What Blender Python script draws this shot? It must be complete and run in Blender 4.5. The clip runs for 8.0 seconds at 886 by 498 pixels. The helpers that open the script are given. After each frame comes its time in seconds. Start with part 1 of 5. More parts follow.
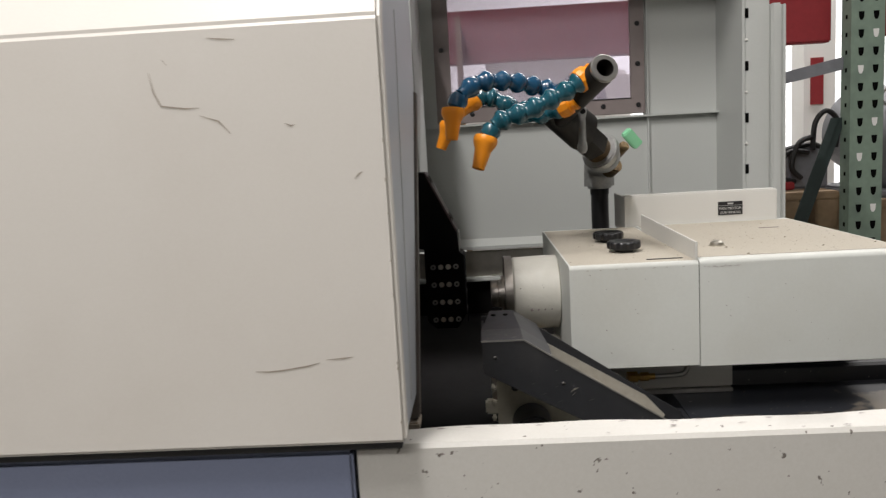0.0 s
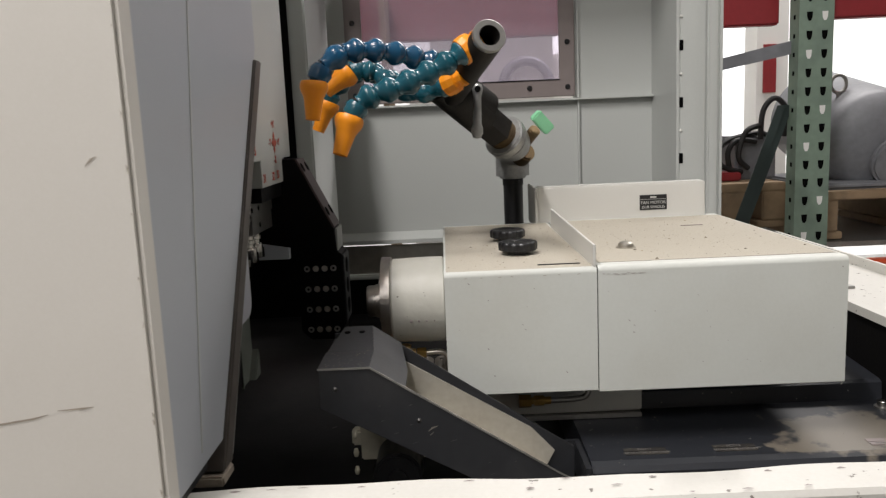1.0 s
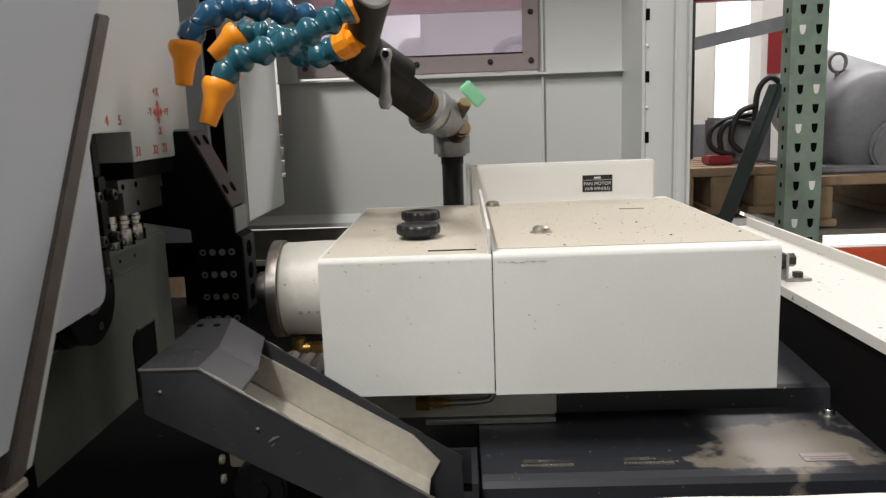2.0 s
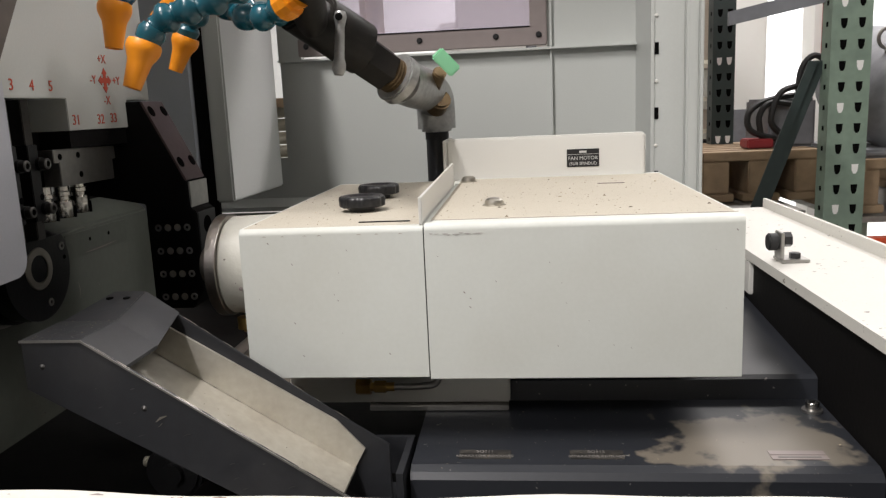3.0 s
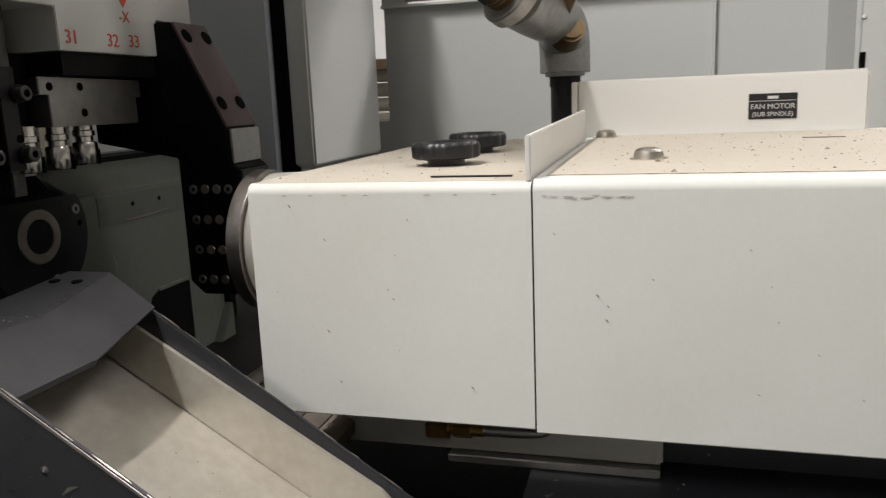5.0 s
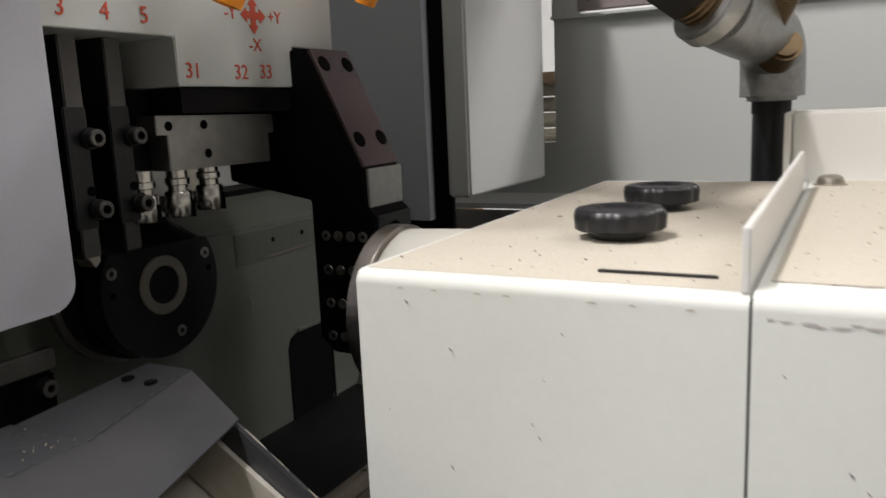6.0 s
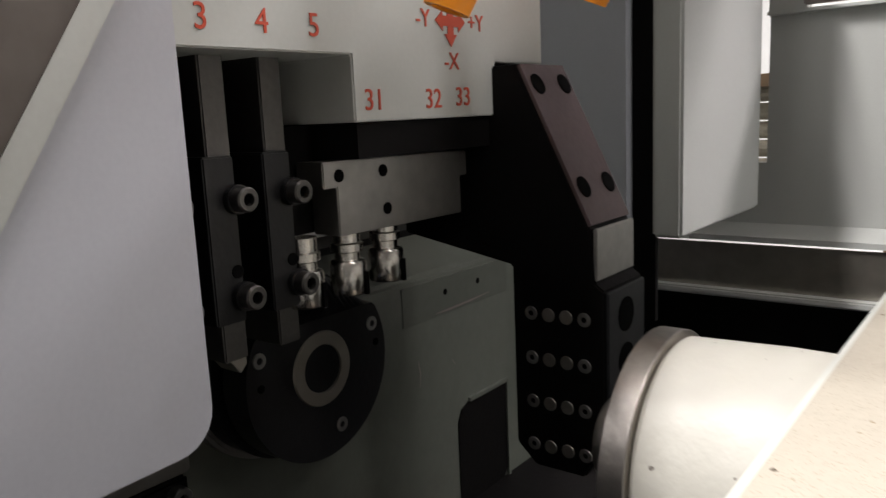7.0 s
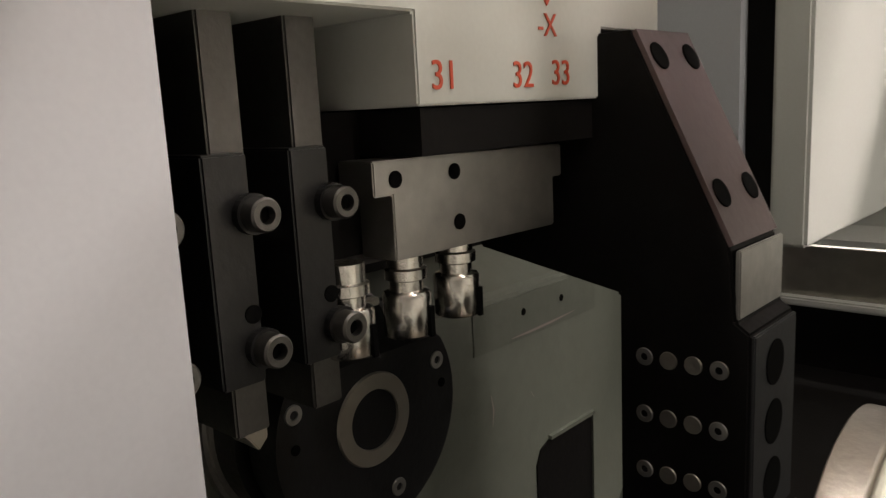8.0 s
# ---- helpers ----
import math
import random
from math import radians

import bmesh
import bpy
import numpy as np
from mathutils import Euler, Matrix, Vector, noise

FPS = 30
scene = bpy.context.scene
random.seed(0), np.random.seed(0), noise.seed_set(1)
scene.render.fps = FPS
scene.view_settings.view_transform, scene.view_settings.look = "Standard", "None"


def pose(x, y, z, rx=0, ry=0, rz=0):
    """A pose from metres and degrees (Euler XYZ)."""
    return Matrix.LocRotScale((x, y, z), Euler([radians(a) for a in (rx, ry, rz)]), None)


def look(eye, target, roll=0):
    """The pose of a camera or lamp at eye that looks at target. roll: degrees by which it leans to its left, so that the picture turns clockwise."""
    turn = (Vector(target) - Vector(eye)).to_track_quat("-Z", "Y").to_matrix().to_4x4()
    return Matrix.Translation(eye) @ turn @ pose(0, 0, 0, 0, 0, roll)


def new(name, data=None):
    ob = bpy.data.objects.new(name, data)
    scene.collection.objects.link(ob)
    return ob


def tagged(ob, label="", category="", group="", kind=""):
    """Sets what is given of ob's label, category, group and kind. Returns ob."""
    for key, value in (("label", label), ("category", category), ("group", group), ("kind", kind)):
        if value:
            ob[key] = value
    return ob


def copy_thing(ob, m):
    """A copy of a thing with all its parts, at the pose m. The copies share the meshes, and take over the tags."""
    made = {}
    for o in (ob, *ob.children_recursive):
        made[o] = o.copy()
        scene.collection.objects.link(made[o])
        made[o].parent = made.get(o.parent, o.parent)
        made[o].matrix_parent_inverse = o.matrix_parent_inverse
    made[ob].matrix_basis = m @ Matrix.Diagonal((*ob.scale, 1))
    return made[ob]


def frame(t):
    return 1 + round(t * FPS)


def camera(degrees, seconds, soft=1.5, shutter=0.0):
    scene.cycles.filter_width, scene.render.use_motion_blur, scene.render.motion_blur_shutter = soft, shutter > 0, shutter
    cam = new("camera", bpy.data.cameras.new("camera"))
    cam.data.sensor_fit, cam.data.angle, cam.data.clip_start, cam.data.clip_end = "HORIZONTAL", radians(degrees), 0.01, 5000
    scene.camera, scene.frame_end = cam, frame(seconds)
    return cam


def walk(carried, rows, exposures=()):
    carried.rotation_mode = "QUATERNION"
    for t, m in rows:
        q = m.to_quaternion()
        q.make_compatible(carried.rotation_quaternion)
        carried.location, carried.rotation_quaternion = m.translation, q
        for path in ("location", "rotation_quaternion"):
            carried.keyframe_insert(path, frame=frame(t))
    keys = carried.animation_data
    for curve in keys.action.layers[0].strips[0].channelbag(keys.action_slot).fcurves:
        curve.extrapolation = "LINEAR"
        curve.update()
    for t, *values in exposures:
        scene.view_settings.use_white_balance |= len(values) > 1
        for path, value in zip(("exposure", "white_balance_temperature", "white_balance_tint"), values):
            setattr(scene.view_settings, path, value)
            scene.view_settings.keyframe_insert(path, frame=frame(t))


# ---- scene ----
cam = camera(59.76, 8.0, soft=1.3, shutter=0.25)
PATH = [
    (0, (0.0542, -0.0391, 1.3289), (-0.0428, 1.9403, 1.0597), -3.24),
    (0.5, (0.1382, 0.0931, 1.3258), (0.0886, 2.0725, 1.0434), -2.90),
    (1, (0.2020, 0.1764, 1.3150), (0.1915, 2.1523, 1.0058), -2.53),
    (1.5, (0.2712, 0.2301, 1.3061), (0.2574, 2.2030, 0.9784), -2.24),
    (2, (0.3725, 0.3032, 1.2875), (0.3154, 2.2719, 0.9399), -2.14),
    (2.2, (0.4135, 0.3217, 1.2794), (0.3309, 2.2883, 0.9253), -2.16),
    (3.3, (0.5215, 0.4152, 1.2383), (0.2711, 2.3658, 0.8744), -2.72),
    (3.5, (0.5197, 0.4492, 1.2339), (0.2478, 2.3964, 0.8672), -2.81),
    (4, (0.4990, 0.5523, 1.1970), (0.1819, 2.4924, 0.8287), -2.83),
    (4.2, (0.4886, 0.5801, 1.1902), (0.1549, 2.5170, 0.8203), -2.78),
    (5.3, (0.4780, 0.7451, 1.1723), (-0.1513, 2.6055, 0.7944), -2.35),
    (5.5, (0.4619, 0.7712, 1.1704), (-0.2376, 2.6084, 0.8025), -2.43),
    (6, (0.4406, 0.8509, 1.2067), (-0.4871, 2.5871, 0.8531), -2.56),
    (6.2, (0.4005, 0.8878, 1.2154), (-0.5913, 2.5916, 0.8784), -2.07),
    (6.5, (0.3601, 0.9271, 1.2281), (-0.7295, 2.5690, 0.8861), -2.52),
    (7, (0.2646, 0.9934, 1.2400), (-0.9452, 2.5482, 0.8945), -2.59),
    (7.5, (0.2119, 1.0441, 1.2472), (-1.0682, 2.5391, 0.8918), -2.55),
    (8, (0.1710, 1.0919, 1.2355), (-1.1630, 2.5383, 0.8773), -2.88),
]
S, LIFT = 0.75, 0.262      # the plan below is drawn 4:3; LIFT sets the shop floor at z = 0


def world_at(p):
    return Vector((p[0] * S, p[1] * S, p[2] * S + LIFT))


walk(cam, [(t, look(world_at(eye), world_at(target), roll)) for t, eye, target, roll in PATH],
     [(0, -0.44, 6500, 13), (1.0, -0.42, 6500, 13), (2.0, -0.18, 6500, 13), (4.2, -0.10, 6550, 14), (5.5, -0.10, 6550, 14), (6.0, 0.03, 6450, 14), (6.5, 0.14, 6400, 15), (7.0, 0.32, 6500, 15), (7.5, 0.62, 7000, 14), (8.0, 0.9, 7250, 14)])

# ---- light ----
world = bpy.data.worlds.new("world")
scene.world = world
world.use_nodes = True
wn = world.node_tree.nodes
sky = wn.new("ShaderNodeTexSky")
sky.sky_type, sky.sun_disc = "NISHITA", False
sky.sun_elevation, sky.sun_rotation = radians(45), radians(200)
wn["Background"].inputs[1].default_value = 0.1
world.node_tree.links.new(sky.outputs[0], wn["Background"].inputs[0])


def area_light(name, eye, target, sx, sy, watts, colour):
    data = bpy.data.lights.new(name, "AREA")
    data.shape, data.size, data.size_y, data.energy, data.color = "RECTANGLE", sx, sy, watts, colour
    ob = new(name, data)
    ob.matrix_world = look(eye, target)
    return ob


tube = area_light("ceiling_tube_over_machine", (-0.385, 0.05, 3.1), (0.3, 1.1, 1.0), 0.07, 1.0, 66, (1.0, 0.98, 0.95))
tube.matrix_world = pose(-0.385, 0.05, 3.1)      # runs along the machine's depth
# unseen fill lamp, added to brighten the faces that look right
area_light("fill_lamp_right", (1.9, 0.95, 3.4), (0.0, 0.95, 1.1), 0.3, 1.2, 19, (1.0, 0.98, 0.95))
area_light("ceiling_lamp_aisle", (-1.3, -2.3, 3.5), (-0.1, 0.8, 1.0), 2.4, 0.4, 76, (1.0, 0.98, 0.95))
# unseen fill, added to brighten the things behind the machine
area_light("rear_shop_fill", (1.6, 3.6, 3.6), (1.6, 3.6, 0.0), 2.4, 0.6, 125, (1.0, 0.98, 0.95))
# cool fill hung inside the shop to whiten the north wall; no door stands here
area_light("north_wall_fill", (2.2, 4.6, 2.0), (2.2, 6.2, 1.2), 3.0, 1.6, 240, (0.95, 0.98, 1.0))


# ---- materials ----
def mat(name, colour, rough=0.5, metal=0.0, vary=0.12, grain=60.0, bump=0.02, stain=None, stain_scale=6.0, stain_amt=0.5, coat=0.0, spec=0.5):
    """Painted, plastic or metal surface: colour, two scales of variation, stains and fine relief."""
    m = bpy.data.materials.new(name)
    m.use_nodes = True
    nt = m.node_tree
    b = nt.nodes["Principled BSDF"]
    tc = nt.nodes.new("ShaderNodeTexCoord")
    big = nt.nodes.new("ShaderNodeTexNoise")
    big.inputs["Scale"].default_value, big.inputs["Detail"].default_value = stain_scale, 6.0
    fine = nt.nodes.new("ShaderNodeTexNoise")
    fine.inputs["Scale"].default_value, fine.inputs["Detail"].default_value = grain, 4.0
    for n in (big, fine):
        nt.links.new(tc.outputs["Object"], n.inputs["Vector"])
    ramp = nt.nodes.new("ShaderNodeMapRange")
    ramp.inputs["From Min"].default_value, ramp.inputs["From Max"].default_value = 0.45, 0.75
    ramp.inputs["To Max"].default_value = stain_amt if stain else vary
    nt.links.new(big.outputs["Fac"], ramp.inputs["Value"])
    mix = nt.nodes.new("ShaderNodeMix")
    mix.data_type = "RGBA"
    mix.inputs["A"].default_value = (*colour, 1)
    second = stain if stain else tuple(c * 0.8 for c in colour)
    mix.inputs["B"].default_value = (*second, 1)
    nt.links.new(ramp.outputs["Result"], mix.inputs["Factor"])
    mix2 = nt.nodes.new("ShaderNodeMix")
    mix2.data_type, mix2.blend_type = "RGBA", "OVERLAY"
    mix2.inputs["Factor"].default_value = vary
    nt.links.new(mix.outputs["Result"], mix2.inputs["A"])
    nt.links.new(fine.outputs["Fac"], mix2.inputs["B"])
    nt.links.new(mix2.outputs["Result"], b.inputs["Base Color"])
    rr = nt.nodes.new("ShaderNodeMapRange")
    rr.inputs["To Min"].default_value, rr.inputs["To Max"].default_value = max(rough - 0.1, 0.03), min(rough + 0.12, 1.0)
    nt.links.new(big.outputs["Fac"], rr.inputs["Value"])
    nt.links.new(rr.outputs["Result"], b.inputs["Roughness"])
    b.inputs["Metallic"].default_value = metal
    b.inputs["Coat Weight"].default_value = coat
    b.inputs["Specular IOR Level"].default_value = spec
    bp = nt.nodes.new("ShaderNodeBump")
    bp.inputs["Strength"].default_value, bp.inputs["Distance"].default_value = bump * 5, 0.002
    nt.links.new(fine.outputs["Fac"], bp.inputs["Height"])
    nt.links.new(bp.outputs["Normal"], b.inputs["Normal"])
    return m


WHITE = mat("machine_white_paint", (0.66, 0.65, 0.61), 0.42, vary=0.04, grain=400, bump=0.003, stain_scale=3)
GREY = mat("machine_grey_paint", (0.51, 0.525, 0.50), 0.45, vary=0.05, grain=400, bump=0.004, stain_scale=3)
DOOR = mat("door_beige_paint", (0.69, 0.66, 0.605), 0.42, vary=0.05, grain=500, bump=0.004, stain=(0.60, 0.56, 0.50), stain_scale=7, stain_amt=0.35)
DOORSIDE = mat("door_grey_paint", (0.42, 0.44, 0.47), 0.42, vary=0.04, grain=500, bump=0.004, stain_scale=2)
PLATE = mat("lavender_grey_paint", (0.49, 0.50, 0.545), 0.4, vary=0.05, grain=450, bump=0.004, stain=(0.43, 0.42, 0.42), stain_scale=5, stain_amt=0.3)
BLUE = mat("blue_grey_paint", (0.20, 0.23, 0.33), 0.5, vary=0.08, grain=300, stain_scale=5)
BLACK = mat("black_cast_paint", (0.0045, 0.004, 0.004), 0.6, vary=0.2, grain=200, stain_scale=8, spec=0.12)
OXIDE = mat("black_oxide", (0.008, 0.008, 0.009), 0.34, metal=0.15, vary=0.2, grain=250, stain=(0.017, 0.017, 0.018), stain_scale=30, stain_amt=0.4)
CHARCOAL = mat("charcoal_paint", (0.019, 0.020, 0.023), 0.48, vary=0.25, grain=120, stain=(0.055, 0.052, 0.05), stain_scale=14, stain_amt=0.35)
STEEL = mat("bright_steel", (0.62, 0.6, 0.57), 0.22, metal=1.0, vary=0.1, grain=300)
DULL = mat("dull_steel", (0.42, 0.41, 0.39), 0.42, metal=1.0, vary=0.2, grain=120)
STAINLESS = mat("worn_stainless", (0.55, 0.52, 0.46), 0.38, metal=1.0, vary=0.2, grain=60, stain=(0.3, 0.27, 0.22), stain_scale=9, stain_amt=0.5)
BED = mat("bed_grey_green_paint", (0.112, 0.122, 0.102), 0.42, vary=0.12, grain=90, bump=0.03, stain=(0.085, 0.08, 0.06), stain_scale=11, stain_amt=0.5)
BRASS = mat("brass", (0.55, 0.36, 0.12), 0.35, metal=1.0, vary=0.3, grain=120)
TARNISH = mat("tarnished_brass", (0.20, 0.14, 0.075), 0.42, metal=0.8, vary=0.3, grain=150, stain=(0.15, 0.11, 0.08), stain_scale=30)
BLACKPIPE = mat("black_iron_pipe", (0.012, 0.011, 0.010), 0.5, vary=0.25, grain=150, bump=0.03, stain=(0.05, 0.04, 0.03), stain_scale=25, stain_amt=0.4, spec=0.3)
PIPE = mat("galvanised_pipe", (0.42, 0.42, 0.41), 0.42, metal=0.8, vary=0.3, grain=150, bump=0.05)
PLASTIC = mat("black_plastic", (0.012, 0.012, 0.013), 0.35, vary=0.1)
ORANGE = mat("orange_plastic", (0.93, 0.31, 0.008), 0.4, vary=0.05)
TEAL = mat("blue_green_plastic", (0.008, 0.085, 0.118), 0.25, vary=0.3, grain=30, coat=0.3)
MINT = mat("mint_plastic", (0.25, 0.62, 0.36), 0.5, vary=0.1)
RED = mat("red_paint", (0.26, 0.02, 0.025), 0.5, vary=0.15)
PURPLE = mat("worn_brown_oxide", (0.075, 0.05, 0.05), 0.5, vary=0.2, grain=200)
# near black; as flat discs it paints the shade inside uncut holes and slots
HOLE = mat("dark_hole", (0.003, 0.003, 0.003), 0.9, vary=0.1, spec=0.05)
SCUFF = mat("tan_scuff", (0.36, 0.31, 0.25), 0.6, vary=0.3, grain=200)
SMEAR = mat("brown_smear", (0.47, 0.44, 0.42), 0.55, vary=0.3, grain=90)
SCREW = mat("screw_steel", (0.13, 0.125, 0.12), 0.38, metal=0.9, vary=0.2, grain=300)
GROUND = mat("ground_steel", (0.42, 0.39, 0.36), 0.32, metal=1.0, vary=0.15, grain=300)
LETTER_RED = mat("red_lettering", (0.55, 0.07, 0.03), 0.5, vary=0.05)
LETTER_PALE = mat("worn_lettering", (0.16, 0.15, 0.14), 0.6, vary=0.2)
LABEL = mat("worn_label", (0.022, 0.020, 0.018), 0.6, vary=0.4, grain=120, stain=(0.10, 0.09, 0.075), stain_scale=60, stain_amt=0.6)
LETTER_WHITE = mat("white_lettering", (0.55, 0.55, 0.53), 0.5, vary=0.05)
ORANGE_BEAM = mat("orange_beam_paint", (0.6, 0.09, 0.03), 0.5, vary=0.15)
CREAM = mat("cream_cast_paint", (0.55, 0.52, 0.42), 0.5, vary=0.15, grain=120, stain=(0.3, 0.26, 0.18), stain_scale=20)
RAIL = mat("worn_brown_rail", (0.10, 0.085, 0.075), 0.5, metal=0.3, vary=0.2, grain=80, stain=(0.19, 0.17, 0.15), stain_scale=16)
FRAME = mat("brown_window_frame", (0.24, 0.20, 0.19), 0.5, vary=0.08)
BOXWHITE = mat("smudged_white_paint", (0.61, 0.625, 0.585), 0.5, vary=0.05, grain=300, bump=0.004, stain=(0.50, 0.485, 0.42), stain_scale=9, stain_amt=0.3, spec=0.35)
TROUGH = mat("dusty_bare_steel", (0.57, 0.54, 0.47), 0.45, metal=0.6, vary=0.2, grain=140, bump=0.01, stain=(0.36, 0.31, 0.24), stain_scale=14, stain_amt=0.45)
SWARF = mat("tan_metal_flakes", (0.34, 0.27, 0.18), 0.5, metal=0.3, vary=0.5, grain=400)
swn = SWARF.node_tree
geo, ramp = swn.nodes.new("ShaderNodeNewGeometry"), swn.nodes.new("ShaderNodeValToRGB")
ramp.color_ramp.elements[0].color, ramp.color_ramp.elements[1].color = (0.09, 0.07, 0.05, 1), (0.50, 0.42, 0.30, 1)
swn.links.new(geo.outputs["Random Per Island"], ramp.inputs["Fac"])
swn.links.new(ramp.outputs["Color"], swn.nodes["Principled BSDF"].inputs["Base Color"])
BELLOWS = mat("brown_slat_metal", (0.30, 0.26, 0.22), 0.45, metal=0.6, vary=0.2, grain=150)
GREY_MOTOR = mat("motor_grey_paint", (0.20, 0.205, 0.22), 0.5, vary=0.2, grain=50, stain=(0.11, 0.11, 0.13), stain_scale=5, stain_amt=0.5)
NAVY = mat("navy_paint", (0.03, 0.05, 0.11), 0.4, vary=0.1)
RUBBER = mat("black_rubber", (0.015, 0.015, 0.015), 0.6, vary=0.1)
RACK_DARK = mat("rack_dark_green_paint", (0.03, 0.045, 0.042), 0.5, vary=0.15, grain=60)
RACK = mat("rack_green_paint", (0.20, 0.27, 0.21), 0.55, vary=0.15, grain=60, stain=(0.10, 0.13, 0.12), stain_scale=12)
WOOD = mat("pallet_wood", (0.27, 0.19, 0.115), 0.8, vary=0.4, grain=25, bump=0.1, stain=(0.2, 0.13, 0.07), stain_scale=4)
CONCRETE = mat("concrete", (0.33, 0.32, 0.30), 0.7, vary=0.2, grain=30, stain=(0.2, 0.19, 0.18), stain_scale=2)
WALL = mat("shop_wall_paint", (0.78, 0.77, 0.74), 0.7, vary=0.05, grain=40)


def flecked(name, base, fleck, scale, amount, rough=0.5, second=None, centre=None, radius=0.1, grain=350, bump=0.005):
    """A painted surface with chips or dust flecks, and if a centre is given an uneven stain round it."""
    m = mat(name, base, rough, vary=0.08, grain=grain, stain_scale=4, bump=bump)
    nt = m.node_tree
    b = nt.nodes["Principled BSDF"]
    old = b.inputs["Base Color"].links[0].from_socket
    tc = nt.nodes.new("ShaderNodeTexCoord")
    n = nt.nodes.new("ShaderNodeTexNoise")
    n.inputs["Scale"].default_value, n.inputs["Detail"].default_value = scale, 3.0
    nt.links.new(tc.outputs["Object"], n.inputs["Vector"])
    r = nt.nodes.new("ShaderNodeMapRange")
    r.inputs["From Min"].default_value, r.inputs["From Max"].default_value = 0.78 - amount, 0.80 - amount
    nt.links.new(n.outputs["Fac"], r.inputs["Value"])
    mx = nt.nodes.new("ShaderNodeMix")
    mx.data_type = "RGBA"
    mx.inputs["B"].default_value = (*fleck, 1)
    nt.links.new(r.outputs["Result"], mx.inputs["Factor"])
    nt.links.new(old, mx.inputs["A"])
    out = mx.outputs["Result"]
    if centre:
        dist = nt.nodes.new("ShaderNodeVectorMath")
        dist.operation = "DISTANCE"
        dist.inputs[1].default_value = centre
        sc = nt.nodes.new("ShaderNodeVectorMath")
        sc.operation = "MULTIPLY"
        sc.inputs[1].default_value = (1.0, 1.6, 1.0)
        nt.links.new(tc.outputs["Object"], sc.inputs[0])
        nt.links.new(sc.outputs[0], dist.inputs[0])
        big = nt.nodes.new("ShaderNodeTexNoise")
        big.inputs["Scale"].default_value, big.inputs["Detail"].default_value = 22.0, 5.0
        nt.links.new(tc.outputs["Object"], big.inputs["Vector"])
        add = nt.nodes.new("ShaderNodeMath")
        add.operation = "MULTIPLY_ADD"
        add.inputs[1].default_value = 0.22
        nt.links.new(big.outputs["Fac"], add.inputs[0])
        nt.links.new(dist.outputs["Value"], add.inputs[2])
        rr = nt.nodes.new("ShaderNodeMapRange")
        rr.inputs["From Min"].default_value, rr.inputs["From Max"].default_value = radius + 0.11, radius + 0.095
        nt.links.new(add.outputs[0], rr.inputs["Value"])
        m3 = nt.nodes.new("ShaderNodeMix")
        m3.data_type = "RGBA"
        m3.inputs["B"].default_value = (*second, 1)
        nt.links.new(rr.outputs["Result"], m3.inputs["Factor"])
        nt.links.new(out, m3.inputs["A"])
        out = m3.outputs["Result"]
    nt.links.new(out, b.inputs["Base Color"])
    return m


DUSTY = flecked("dusty_white_paint", (0.47, 0.43, 0.355), (0.35, 0.295, 0.22), 1100, 0.155, 0.8)
CHIPPED = flecked("chipped_white_paint", (0.60, 0.585, 0.54), (0.16, 0.14, 0.12), 110, 0.085, 0.5)
COVER = flecked("scuffed_charcoal_paint", (0.022, 0.024, 0.029), (0.22, 0.21, 0.19), 160, 0.055, 0.38, (0.16, 0.14, 0.112), (0.765 * S, 1.225 * S * 1.6, 0.866 * S + LIFT), 0.085)
LOUVRE = flecked("pitted_white_paint", (0.60, 0.585, 0.52), (0.2, 0.18, 0.15), 170, 0.05, 0.45, grain=60, bump=0.09)


def glass(name, tint, rough=0.02, haze=1.0):
    m = bpy.data.materials.new(name)
    m.use_nodes = True
    b = m.node_tree.nodes["Principled BSDF"]
    b.inputs["Base Color"].default_value = (*tint, 1)
    b.inputs["Roughness"].default_value = rough
    b.inputs["Transmission Weight"].default_value = haze
    b.inputs["IOR"].default_value = 1.03
    return m


# tinted plastic; its diffuse share paints the pale haze and reflection on the pane
PLUM_GLASS = glass("plum_tinted_plastic", (0.68, 0.63, 0.71), haze=0.72)


# ---- helpers for meshes ----
TO_WORLD = Matrix.Translation((0, 0, LIFT)) @ Matrix.Scale(S, 4)


def base_of(ob):
    """Where an object's origin stands, summed over its parents."""
    p = Vector((0, 0, 0))
    while ob:
        p = p + ob.location
        ob = ob.parent
    return p


def obj(name, bm, material, parent=None, label="", smooth=False):
    """Links a bmesh drawn in plan units as one mesh object, under a parent if one is given."""
    bm.transform(TO_WORLD)
    if parent:
        bm.transform(Matrix.Translation(-base_of(parent)))
    me = bpy.data.meshes.new(name)
    bm.normal_update()
    bm.to_mesh(me)
    bm.free()
    me.materials.append(material)
    if smooth:
        me.polygons.foreach_set("use_smooth", [True] * len(me.polygons))
        me.set_sharp_from_angle(angle=radians(38))
    ob = new(name, me)
    if parent:
        ob.parent = parent
    if label:
        ob["label"] = label
    return ob


part = obj


def thing(name, label, category, at=(0, 0, 0), group="", kind=""):
    e = new(name)
    e.location = world_at(at)
    e.empty_display_size = 0.02
    return tagged(e, label, category, group, kind)


def structure(name, bm, material, label, category, smooth=False):
    return tagged(obj(name, bm, material, None, "", smooth), label, category, kind="structure")


def moved(ob, dx, dy, dz=0.0):
    """The pose of a copy of ob, shifted in plan units."""
    return Matrix.Translation(ob.location + Vector((dx * S, dy * S, dz * S)))


